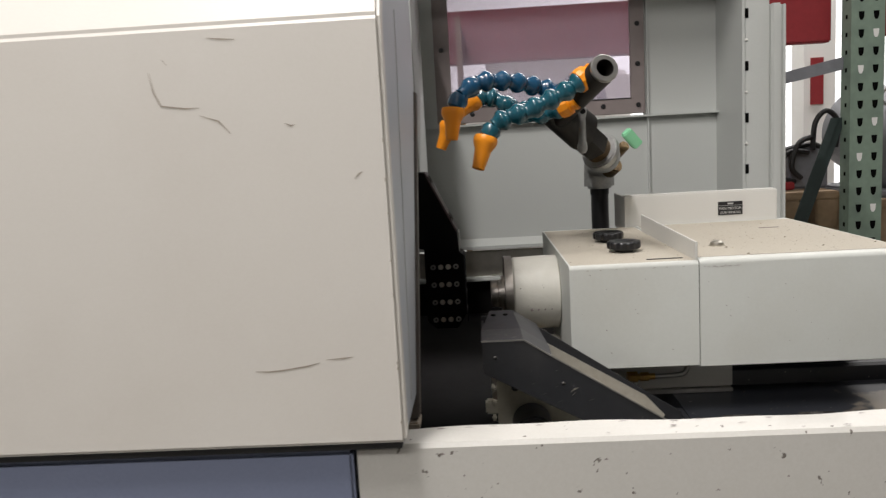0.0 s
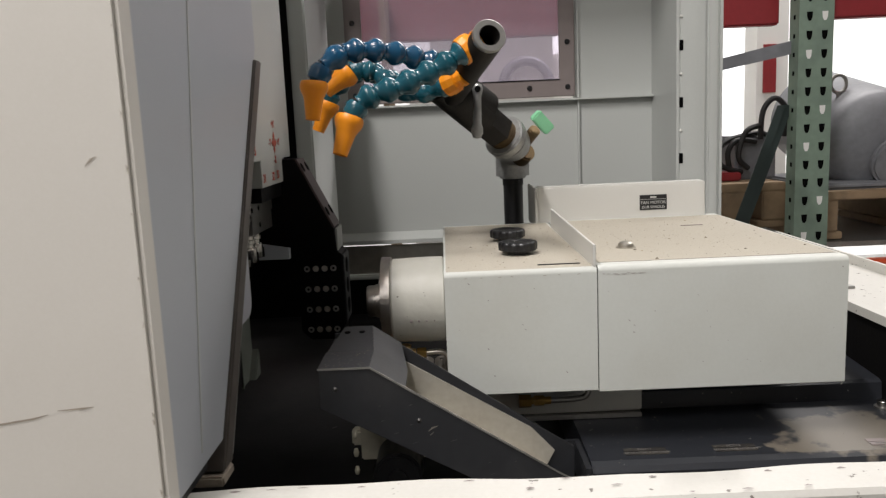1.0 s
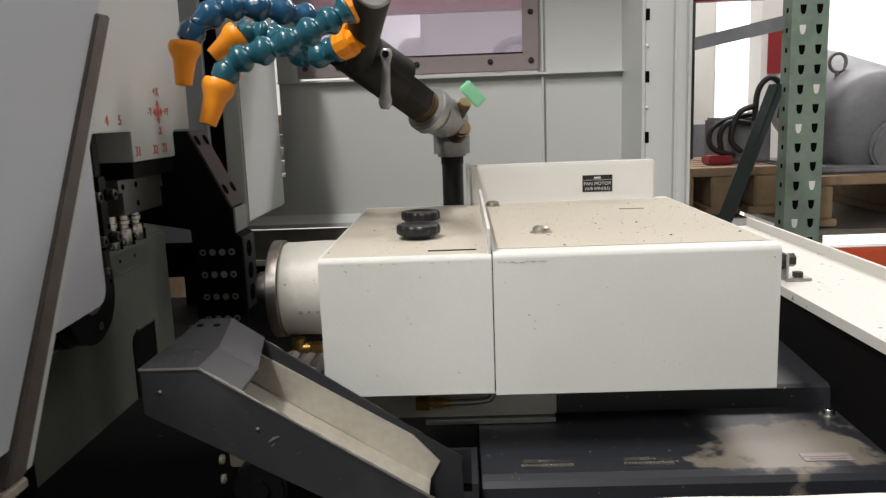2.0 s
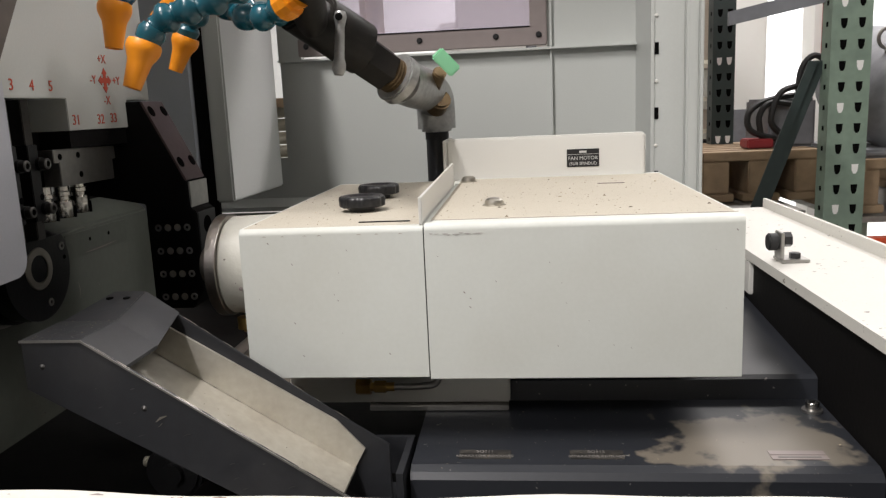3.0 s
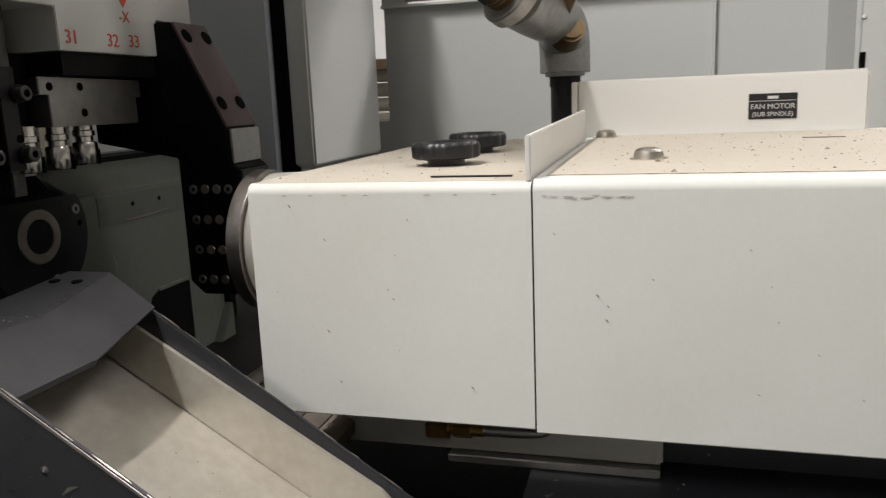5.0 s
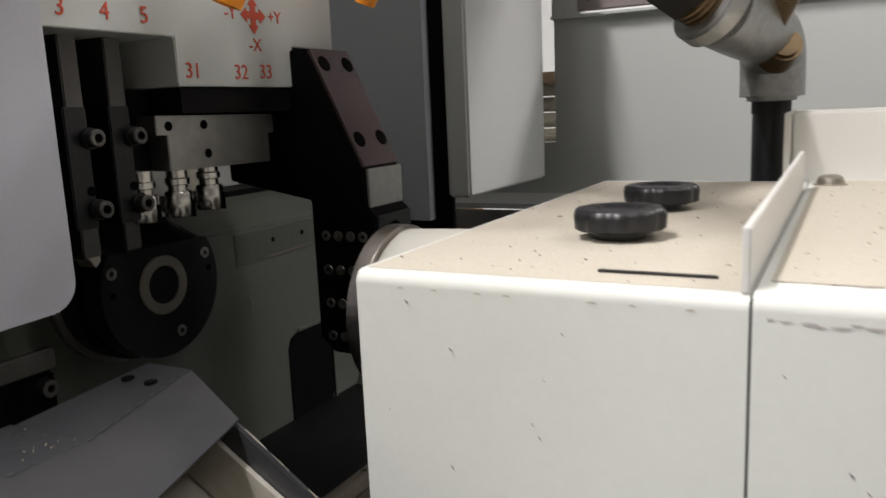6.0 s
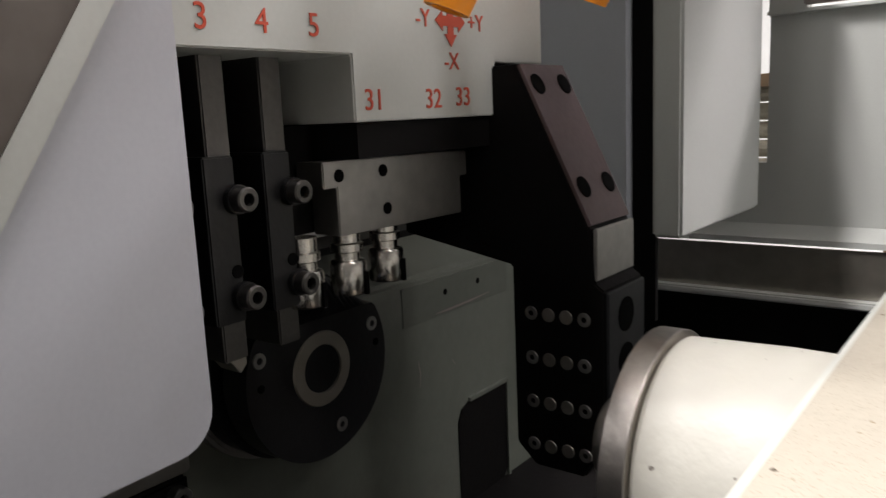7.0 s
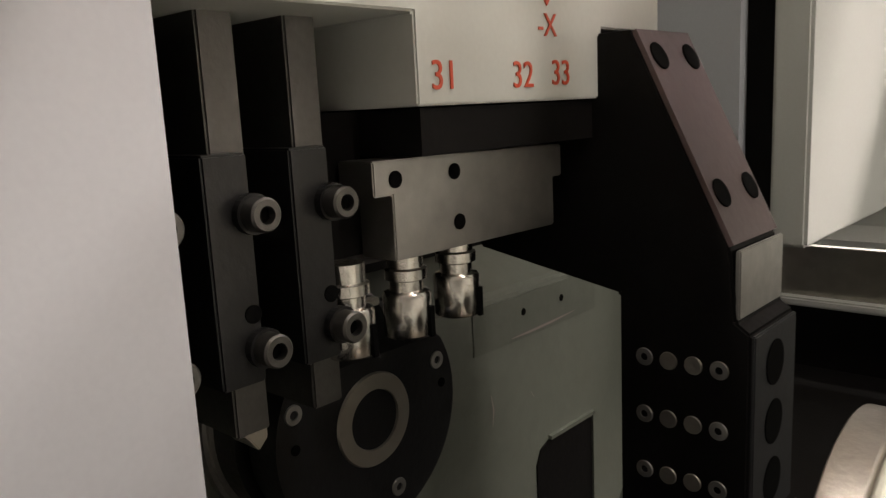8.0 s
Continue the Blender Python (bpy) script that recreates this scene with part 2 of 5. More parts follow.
def text_bm(words, size, m):
    """Flat letters of the built-in font as a mesh, placed by m."""
    data = bpy.data.curves.new("letters", "FONT")
    data.body, data.size, data.align_x, data.align_y, data.extrude = words, size, "CENTER", "CENTER", 0.0003
    tmp = new("letters", data)
    me = bpy.data.meshes.new_from_object(tmp)
    bpy.data.objects.remove(tmp)
    bm = bmesh.new()
    bm.from_mesh(me)
    bpy.data.meshes.remove(me)
    bm.transform(m)
    return bm


FACE_X = Matrix(((0, 0, 1, 0), (1, 0, 0, 0), (0, 1, 0, 0), (0, 0, 0, 1)))      # letters that face +x
FACE_FRONT = Matrix(((1, 0, 0, 0), (0, 0, -1, 0), (0, 1, 0, 0), (0, 0, 0, 1)))  # letters that face the operator


def box_bm(x0, x1, y0, y1, z0, z1, bevel=0.0, seg=2):
    bm = bmesh.new()
    bmesh.ops.create_cube(bm, size=1.0, matrix=Matrix.LocRotScale(((x0 + x1) / 2, (y0 + y1) / 2, (z0 + z1) / 2), None, (x1 - x0, y1 - y0, z1 - z0)))
    if bevel:
        bmesh.ops.bevel(bm, geom=bm.edges[:], offset=bevel, segments=seg, affect="EDGES")
    return bm


def cyl_bm(p, q, r0, r1=None, n=32, bevel=0.0, cap=True):
    """Cylinder or cone from p to q."""
    p, q = Vector(p), Vector(q)
    r1 = r0 if r1 is None else r1
    bm = bmesh.new()
    m = Matrix.Translation((p + q) / 2) @ (q - p).to_track_quat("Z", "Y").to_matrix().to_4x4()
    bmesh.ops.create_cone(bm, cap_ends=cap, segments=n, radius1=r0, radius2=r1, depth=(q - p).length, matrix=m)
    if bevel:
        rims = [e for e in bm.edges if any(len(f.verts) > 4 for f in e.link_faces)]
        bmesh.ops.bevel(bm, geom=rims, offset=bevel, segments=2, affect="EDGES")
    return bm


def prism_bm(outline, axis, a, b, bevel=0.0):
    """An outline of (u, v) pushed along an axis from a to b. x: (y, z); y: (x, z); z: (x, y)."""
    bm = bmesh.new()
    put = {"x": lambda u, v, w: (w, u, v), "y": lambda u, v, w: (u, w, v), "z": lambda u, v, w: (u, v, w)}[axis]
    low = [bm.verts.new(put(u, v, a)) for u, v in outline]
    high = [bm.verts.new(put(u, v, b)) for u, v in outline]
    n = len(outline)
    bm.faces.new(low)
    bm.faces.new(high)
    for i in range(n):
        bm.faces.new((low[i], low[(i + 1) % n], high[(i + 1) % n], high[i]))
    bmesh.ops.recalc_face_normals(bm, faces=bm.faces[:])
    if bevel:
        bmesh.ops.bevel(bm, geom=bm.edges[:], offset=bevel, segments=2, affect="EDGES")
    return bm


def lathe_bm(profile, m, n=40):
    """A profile of (radius, height) turned round z, then placed by m."""
    bm = bmesh.new()
    rings = []
    for r, h in profile:
        if r < 1e-6:
            rings.append([bm.verts.new((0, 0, h))])
        else:
            rings.append([bm.verts.new((r * math.cos(2 * math.pi * i / n), r * math.sin(2 * math.pi * i / n), h)) for i in range(n)])
    for a, b in zip(rings, rings[1:]):
        for i in range(n):
            j = (i + 1) % n
            if len(a) == 1 and len(b) == 1:
                continue
            if len(a) == 1:
                bm.faces.new((a[0], b[i], b[j]))
            elif len(b) == 1:
                bm.faces.new((a[i], a[j], b[0]))
            else:
                bm.faces.new((a[i], a[j], b[j], b[i]))
    bmesh.ops.recalc_face_normals(bm, faces=bm.faces[:])
    bm.transform(m)
    return bm


def tube_bm(points, r, n=12, smooth_steps=6):
    """A round bar through points, with rounded bends."""
    pts = [Vector(p) for p in points]
    fine = []
    for i in range(len(pts) - 1):
        p0, p1, p2, p3 = pts[max(i - 1, 0)], pts[i], pts[i + 1], pts[min(i + 2, len(pts) - 1)]
        for k in range(smooth_steps):
            t = k / smooth_steps
            fine.append(0.5 * ((2 * p1) + (p2 - p0) * t + (2 * p0 - 5 * p1 + 4 * p2 - p3) * t * t + (3 * p1 - p0 - 3 * p2 + p3) * t ** 3))
    fine.append(pts[-1])
    bm = bmesh.new()
    rings = []
    up = Vector((0.13, 0.37, 0.92))
    for i, p in enumerate(fine):
        d = (fine[min(i + 1, len(fine) - 1)] - fine[max(i - 1, 0)]).normalized()
        s = d.cross(up).normalized()
        u = s.cross(d).normalized()
        up = u
        rings.append([bm.verts.new(p + r * (math.cos(2 * math.pi * k / n) * s + math.sin(2 * math.pi * k / n) * u)) for k in range(n)])
    for a, b in zip(rings, rings[1:]):
        for k in range(n):
            bm.faces.new((a[k], a[(k + 1) % n], b[(k + 1) % n], b[k]))
    bm.faces.new(rings[0])
    bm.faces.new(rings[-1])
    bmesh.ops.recalc_face_normals(bm, faces=bm.faces[:])
    return bm


def join_bm(*parts):
    out = bmesh.new()
    for b in parts:
        me = bpy.data.meshes.new("tmp")
        b.to_mesh(me)
        b.free()
        out.from_mesh(me)
        bpy.data.meshes.remove(me)
    return out


# ---- the shop ----
FLOOR = -0.35
structure("floor", box_bm(-10, 12, -9, 9, FLOOR - 0.2, FLOOR), CONCRETE, "grey worn concrete shop floor", "floor")
structure("ceiling", box_bm(-10, 12, -9, 9, 5.0, 5.2), WALL, "white painted shop ceiling", "ceiling")
for nm, b in (("wall_south", (-10, 12, -9.2, -9, FLOOR, 5)), ("wall_west", (-10.2, -10, -9, 9, FLOOR, 5)), ("wall_east", (12, 12.2, -9, 9, FLOOR, 5)), ("wall_north", (-10, 12, 9, 9.2, FLOOR, 5))):
    structure(nm, box_bm(*b), WALL, "white painted shop wall", "wall")

# ---- the lathe's enclosure ----
SX, SY, SZ = 0.196, 1.203, 1.1205       # left front top corner of the sub spindle cover
AY, AZ = 1.40, 1.043                 # spindle axis
structure("machine_base", box_bm(-1.2, 1.2, 0.86, 2.5, FLOOR, 0.78), BLACK, "black lathe base and chip pan", "machine base")


def wavy_sill():
    """Sill sheet with a hammered inner edge."""
    bm = bmesh.new()
    n = 60
    rows = []
    for i in range(n + 1):
        x = -0.10 + 1.45 * i / n
        w = 0.0022 * math.sin(x * 13) + 0.0012 * math.sin(x * 37 + 1)
        rows.append([bm.verts.new((x, 0.806, 0.10)), bm.verts.new((x, 0.806, 0.984)), bm.verts.new((x, 0.810, 0.989)), bm.verts.new((x, 0.852 + w, 0.991 + 0.3 * w)), bm.verts.new((x, 0.858 + w, 0.986)), bm.verts.new((x, 0.858 + w, 0.93)), bm.verts.new((x, 0.82, 0.10))])
    for a, b in zip(rows, rows[1:]):
        for k in range(6):
            bm.faces.new((a[k], b[k], b[k + 1], a[k + 1]))
    bmesh.ops.recalc_face_normals(bm, faces=bm.faces[:])
    return bm


sill = structure("front_panel", wavy_sill(), CHIPPED, "white chipped sheet metal front sill", "panel", smooth=True)
structure("front_panel_lower", box_bm(-1.2, -0.104, 0.800, 0.86, 0.0, 0.986, 0.004), BLUE, "blue grey painted lower front panel", "panel")


def strip_bm(points, w, normal):
    """A thin curved scratch of width w, lying against a surface."""
    bm = bmesh.new()
    pts = [Vector(p) for p in points]
    nrm = Vector(normal)
    prev = None
    for i, p in enumerate(pts):
        d = (pts[min(i + 1, len(pts) - 1)] - pts[max(i - 1, 0)]).normalized()
        side = d.cross(nrm).normalized() * w * (0.3 if i in (0, len(pts) - 1) else 1.0)
        cur = (bm.verts.new(p + side + nrm * 0.0006), bm.verts.new(p - side + nrm * 0.0006))
        if prev:
            bm.faces.new((prev[0], prev[1], cur[1], cur[0]))
        prev = cur
    return bm


random.seed(3)
for k in range(30):
    x, w = -0.05 + 0.038 * k + random.uniform(-0.015, 0.015), random.uniform(0.002, 0.011)
    y = random.choice((0.812, 0.814, 0.845, 0.848, 0.83)) + random.uniform(-0.002, 0.002)
    part("paint_chip", strip_bm([(x, y, 0.9906), (x + w / 2, y + random.uniform(-0.001, 0.001), 0.9908), (x + w, y, 0.9906)], random.uniform(0.0007, 0.002), (0, 0, 1)), FRAME, sill)
for k in range(14):
    x, z, w = random.uniform(-0.05, 1.0), random.uniform(0.90, 0.984), random.uniform(0.001, 0.005)
    part("paint_chip", strip_bm([(x, 0.8055, z), (x + w / 2, 0.8055, z + w * 0.3), (x + w, 0.8055, z)], random.uniform(0.0005, 0.0014), (0, -1, 0)), FRAME, sill)

door = thing("sliding_door", "beige painted thick sliding door with brown scratches", "door", (-0.6, 0.9, 1.0))
DX, DY = -0.038, 0.776
part("front_skin", prism_bm([(DY, 1.003), (DY + 0.03, 1.003), (DY + 0.03, 1.452), (0.93, 1.75), (0.91, 1.75), (DY, 1.465)], "x", -1.2, DX, 0.004), DOOR, door)
part("side_skin", prism_bm([(DY + 0.028, 1.005), (0.94, 1.005), (1.222, 1.43), (1.222, 1.75), (0.93, 1.75), (DY + 0.028, 1.46)], "x", -0.30, DX - 0.002), DOORSIDE, door, "grey painted side of the door")
part("seam", prism_bm([(0.872, 1.02), (0.8745, 1.02), (0.9635, 1.50), (0.961, 1.50)], "x", DX - 0.004, DX - 0.0012), GREY, door)
part("edge_rail", prism_bm([(0.925, 0.975), (0.955, 0.975), (1.238, 1.414), (1.206, 1.414)], "x", -0.085, -0.036, 0.002), RAIL, door, "worn metal closing rail")
part("rail_lip", prism_bm([(0.956, 0.975), (0.972, 0.975), (1.254, 1.416), (1.2385, 1.416)], "x", -0.080, -0.040, 0.001), GREY, door)
part("rail_foot", box_bm(-0.085, -0.036, 0.918, 0.957, 0.962, 0.973, 0.002), SCUFF, door)
corner = [(1.222 - 0.022 + 0.022 * math.sin(a), 1.072 + 0.022 - 0.022 * math.cos(a)) for a in [i * math.pi / 12 for i in range(7)]]
part("inner_plate", prism_bm([(1.03, 1.066), *corner, (1.222, 1.75), (1.20, 1.75), (1.20, 1.33)], "x", -0.078, -0.072), PLATE, door, "light grey rounded inner plate")
part("inner_channel", box_bm(-0.20, -0.080, 1.228, 1.245, 1.395, 1.41), DULL, door)
part("bottom_gasket", box_bm(-1.2, -0.045, 0.79, 0.90, 0.992, 1.004), RUBBER, door)
random.seed(5)
scratches = [((-0.285, 1.42), (-0.282, 1.40), (-0.275, 1.385), (-0.25, 1.381), (-0.235, 1.381)), ((-0.235, 1.373), (-0.215, 1.366), (-0.203, 1.352)), ((-0.20, 1.092), (-0.185, 1.091), (-0.17, 1.092), (-0.14, 1.096), (-0.128, 1.099)), ((-0.145, 1.36), (-0.138, 1.357), (-0.134, 1.358)), ((-0.22, 1.452), (-0.205, 1.45), (-0.19, 1.449)), ((-0.27, 1.433), (-0.265, 1.427)), ((-0.075, 1.298), (-0.07, 1.303), (-0.066, 1.305)), ((-0.12, 1.102), (-0.10, 1.103), (-0.09, 1.104))]
for pts in scratches:
    part("scratch", strip_bm([(x, DY, z) for x, z in pts], 0.0008, (0, -1, 0)), SCUFF, door, "brown scuff")

for k in range(9):
    z, w = 1.02 + 0.047 * k + random.uniform(-0.022, 0.022), random.uniform(0.002, 0.006)
    part("chip", strip_bm([(DX - 0.005, DY, z), (DX - 0.0045, DY, z + w / 2), (DX - 0.0052, DY, z + w)], random.uniform(0.0003, 0.0008), (0, -1, 0)), SCUFF, door)

# unseen roof, its edge set to cast the rear panel's shade, and side walls
structure("machine_roof", box_bm(-1.2, -0.140, 0.93, 2.44, 1.80, 1.84), GREY, "unseen grey machine roof that shades the tool room", "roof")
# added out of view, only to shade the panel above the ledge
structure("rear_shade_roof", box_bm(-0.138, 0.908, 2.07, 2.44, 1.862, 1.90), GREY, "unseen grey sheet added to shade the upper rear panel", "roof")
structure("machine_side", box_bm(-1.24, -1.2, 0.8, 2.44, 0.7, 1.8), GREY, "grey sheet metal machine side", "panel")
# black strip paints the shade in the gap beside the column
structure("tool_room_shadow_gap", box_bm(-0.30, -0.133, 1.966, 1.975, 0.95, 1.80), BLACK, "black strip standing in for the dark gap behind the column", "trim")
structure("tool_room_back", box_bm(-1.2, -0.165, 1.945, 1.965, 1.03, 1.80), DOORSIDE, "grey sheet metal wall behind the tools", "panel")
structure("tool_room_skirt", box_bm(-1.2, -0.30, 1.97, 1.99, 0.78, 1.03), BLACK, "black lower rear wall", "panel")
structure("column", box_bm(-0.132, -0.092, 1.95, 2.29, 1.068, 1.80, 0.004), GREY, "light grey sheet metal column", "column")
structure("splash_plate", box_bm(-0.42, 0.80, 2.395, 2.402, 0.905, 0.986, 0.001), STAINLESS, "brushed steel splash plate below the rear panel", "panel")
structure("splash_lip", box_bm(-0.42, 0.80, 2.375, 2.40, 0.890, 0.904, 0.003), GREY, "light grey rolled lip under the splash plate", "trim")
structure("rear_skirt", box_bm(-0.42, 0.80, 2.41, 2.43, 0.72, 0.90), BLACK, "black lower rear wall", "panel")

# rear panel with its window
YB = 2.42
structure("rear_panel_low", box_bm(-0.42, -0.115, YB, YB + 0.02, 0.986, 1.13), GREY, "light grey sheet metal behind the column", "panel")
structure("rear_panel", box_bm(-0.115, 0.82, YB, YB + 0.02, 0.986, 1.385), GREY, "light grey sheet metal rear panel", "panel")
structure("rear_panel_lip", prism_bm([(2.385, 0.992), (2.419, 0.988), (2.419, 1.022), (2.385, 1.002)], "x", -0.42, 0.82), GREY, "folded lower lip of the rear panel", "trim")
structure("rear_panel_ledge", box_bm(-0.115, 0.82, 2.395, YB + 0.02, 1.378, 1.384, 0.001), GREY, "narrow folded ledge under the window", "trim")
structure("rear_panel_rib", box_bm(0.591, 0.596, 2.406, YB, 1.03, 1.378), GREY, "folded vertical rib", "trim")
structure("rear_panel_rib_upper", box_bm(0.591, 0.596, 2.406, YB, 1.386, 1.85), GREY, "folded vertical rib", "trim")
structure("rear_panel_upper", box_bm(0.584, 0.82, YB, YB + 0.02, 1.384, 1.85), GREY, "light grey sheet metal rear panel beside the window", "panel")
structure("rear_panel_post", box_bm(-0.115, -0.055, YB - 0.012, YB + 0.02, 1.384, 1.85), GREY, "light grey window post", "panel")
structure("rear_panel_head", box_bm(-0.055, 0.584, YB - 0.002, YB + 0.02, 1.80, 1.85), GREY, "light grey panel over the window", "panel")
win = thing("window_1", "plum tinted plastic window in a brown frame", "window", (0.26, YB, 1.39), kind="structure")
for nm, b in (("window_frame", (-0.060, 0.584, 2.404, 2.418, 1.390, 1.436)), ("window_frame", (-0.060, -0.012, 2.404, 2.418, 1.436, 1.80)), ("window_frame", (0.541, 0.584, 2.404, 2.418, 1.432, 1.80))):
    part(nm, box_bm(*b, 0.002), FRAME, win)
pane = part("pane", box_bm(-0.02, 0.55, 2.419, 2.4225, 1.42, 1.80), PLUM_GLASS, win, "plum tinted clear plastic")
pane.visible_shadow = False
part("pane_edge", box_bm(-0.012, 0.541, 2.4035, 2.4185, 1.4362, 1.4385), HOLE, win)
for x, z in ((-0.038, 1.416), (0.05, 1.416), (0.26, 1.416), (0.455, 1.416), (0.563, 1.416), (0.563, 1.54), (-0.037, 1.615), (0.563, 1.66)):
    part("bolt", lathe_bm([(0.0001, 0.006), (0.005, 0.006), (0.0075, 0.003), (0.0075, 0)], Matrix.Translation((x, 2.404, z)) @ Matrix.Rotation(radians(90), 4, "X"), 12), PLASTIC, win)

# slotted corner post
post = thing("corner_post", "light grey sheet metal post with latch slots", "post", (0.88, 2.3, 0.8), kind="structure")
part("web", box_bm(0.805, 0.812, 2.185, 2.42, 0.8, 1.85), GREY, post)
part("face", box_bm(0.812, 0.880, 2.185, 2.20, 0.8, 1.85, 0.003), GREY, post)
part("outer_fold", box_bm(0.880, 0.908, 2.17, 2.215, 0.8, 1.66, 0.004), GREY, post)
part("hem", box_bm(0.908, 0.915, 2.16, 2.20, 0.8, 1.655, 0.002), GREY, post)
for k in range(5):
    part("slot", box_bm(0.8135, 0.822, 2.1835, 2.187, 1.056 + 0.1425 * k, 1.082 + 0.1425 * k), HOLE, post)
    part("weld", lathe_bm([(0.0001, 0.004), (0.003, 0.0035), (0.0045, 0)], Matrix.Translation((0.8165, 2.185, 1.14 + 0.1425 * k)) @ Matrix.Rotation(radians(90), 4, "X"), 10), WHITE, post)

# right hand ledge
structure("side_ledge", prism_bm([(0.868, 0.985), (0.868, 1.0), (1.03, 1.003), (1.03, 1.022), (1.037, 1.022), (1.037, 0.985)], "y", 0.85, 2.10), CHIPPED, "white painted side ledge with an upturned lip", "ledge")
structure("side_wall", box_bm(0.875, 0.895, 0.86, 2.10, 0.78, 0.985), BLACK, "black painted inner side wall", "panel")
structure("side_fold", box_bm(0.868, 0.885, 1.62, 2.0, 0.93, 0.985, 0.002), WHITE, "white painted fold under the ledge", "trim")
br = thing("latch_bracket", "small steel bracket with a black stop on the side ledge", "bracket", (0.90, 1.54, 1.0))
part("foot", box_bm(0.885, 0.925, 1.52, 1.56, 1.001, 1.006, 0.001), DULL, br)
part("upright", box_bm(0.885, 0.890, 1.525, 1.555, 1.006, 1.045, 0.001), DULL, br)
part("stop", cyl_bm((0.870, 1.54, 1.030), (0.8845, 1.54, 1.030), 0.013, n=20, bevel=0.002), RUBBER, br, smooth=True)
part("nut", cyl_bm((0.891, 1.54, 1.033), (0.903, 1.54, 1.033), 0.011, n=6), PLASTIC, br)
part("screw", cyl_bm((0.908, 1.535, 1.006), (0.908, 1.535, 1.014), 0.008, n=6), PLASTIC, br)

# stepped cover of the bed
bed_cover = structure("bed_cover", prism_bm([(1.148, 0.80), (1.148, 0.850), (1.153, 0.857), (1.163, 0.861), (1.335, 0.866), (1.338, 0.892), (1.345, 0.896), (1.96, 0.94), (1.96, 0.80)], "x", 0.384, 0.874, 0.0), COVER, "charcoal stepped bed cover with a tan stain", "cover")
structure("cover_frame", join_bm(box_bm(0.372, 0.3795, 1.13, 1.222, 0.82, 0.866), box_bm(0.333, 0.3795, 1.2225, 1.229, 0.82, 0.866), box_bm(0.338, 0.372, 1.15, 1.22, 0.80, 0.81)), CHARCOAL, "charcoal notch frame beside the bed cover", "trim")
for x, words in ((0.464, "SEPARATOR ADVANCE"), (0.587, "SEPARATOR RETRACT"), (0.80, "")):
    code = {"SEPARATOR ADVANCE": "SQ311", "SEPARATOR RETRACT": "SQ312", "": ""}[words]
    lab = thing("cover_label", "worn black label with pale letters on the bed cover", "label", (x, 1.187, 0.862), group="cover labels")
    lie = Matrix.Translation((x, 1.18, 0.8615)) @ Matrix.Rotation(math.atan2(0.005, 0.172), 4, "X")
    for y in (0.0, 0.0105):
        plate = box_bm(-0.029, 0.029, y - 0.0045, y + 0.0045, -0.0008, 0.0011)
        plate.transform(lie)
        part("plate", plate, LABEL if words else FRAME, lab)
    if words:
        part("letters", text_bm(code, 0.0070, lie @ Matrix.Translation((0, 0.0105, 0.0013))), LETTER_PALE, lab)
        part("letters", text_bm(words, 0.0062, lie @ Matrix.Translation((0, 0, 0.0013))), LETTER_PALE, lab)
    else:
        line = box_bm(-0.022, 0.022, -0.0015, 0.0015, 0.0009, 0.0014)
        line.transform(lie)
        part("line", line, LETTER_PALE, lab)
sc = thing("cover_screw", "steel cap screw on the bed cover", "screw", (0.855, 1.30, 0.866))
part("washer", cyl_bm((0.855, 1.30, 0.865), (0.855, 1.30, 0.868), 0.012, n=24), DULL, sc)
part("head", lathe_bm([(0.0035, 0.004), (0.0035, 0.009), (0.0075, 0.009), (0.008, 0.008), (0.008, 0)], Matrix.Translation((0.855, 1.30, 0.868)), 20), STEEL, sc)

# ---- sub spindle ----
sub = thing("sub_spindle_cover", "white painted sheet metal sub spindle housing, dusty on top", "spindle housing", (SX + 0.27, 1.45, 0.94))
ZB, YR = SZ - 0.174, 1.725


def bent_cover(y_front, y_back, z0, z1, r=0.0075):
    """Side outline of a sheet metal cover with a rolled front top edge."""
    bend = [(y_front + r - r * math.cos(i * math.pi / 16), z1 - r + r * math.sin(i * math.pi / 16)) for i in range(9)]
    return [(y_front + 0.001, z0), (y_front, z0 + 0.001), *bend, (y_back, z1), (y_back, z0)]


part("front_cover", prism_bm(bent_cover(SY, YR - 0.02, ZB, SZ), "x", SX, SX + 0.2075), BOXWHITE, sub, smooth=True)
part("rear_cover", prism_bm(bent_cover(SY - 0.001, YR, ZB - 0.002, SZ + 0.001), "x", SX + 0.2090, SX + 0.548), BOXWHITE, sub, smooth=True)
part("joint_gap", box_bm(SX + 0.2071, SX + 0.2094, SY + 0.003, YR - 0.03, ZB + 0.002, SZ - 0.003), HOLE, sub)
part("front_dust", box_bm(SX + 0.003, SX + 0.203, SY + 0.0085, YR - 0.03, SZ - 0.002, SZ + 0.0003), DUSTY, sub, "tan dust film")
part("rear_dust", box_bm(SX + 0.214, SX + 0.545, SY + 0.028, YR - 0.024, SZ - 0.002, SZ + 0.0014), DUSTY, sub, "tan dust film")
part("joint_flange", prism_bm([(SY + 0.004, SZ), (SY + 0.004, SZ + 0.030), (1.62, SZ + 0.036), (1.62, SZ)], "x", SX + 0.2035, SX + 0.2072, 0.0006), WHITE, sub, "thin upright joint flange")
part("riser", box_bm(SX + 0.189, SX + 0.524, YR - 0.018, YR + 0.019, SZ - 0.01, SZ + 0.070, 0.003), WHITE, sub)
part("riser_return", box_bm(SX + 0.184, SX + 0.1895, YR - 0.032, YR + 0.10, SZ - 0.01, SZ + 0.069, 0.001), WHITE, sub)
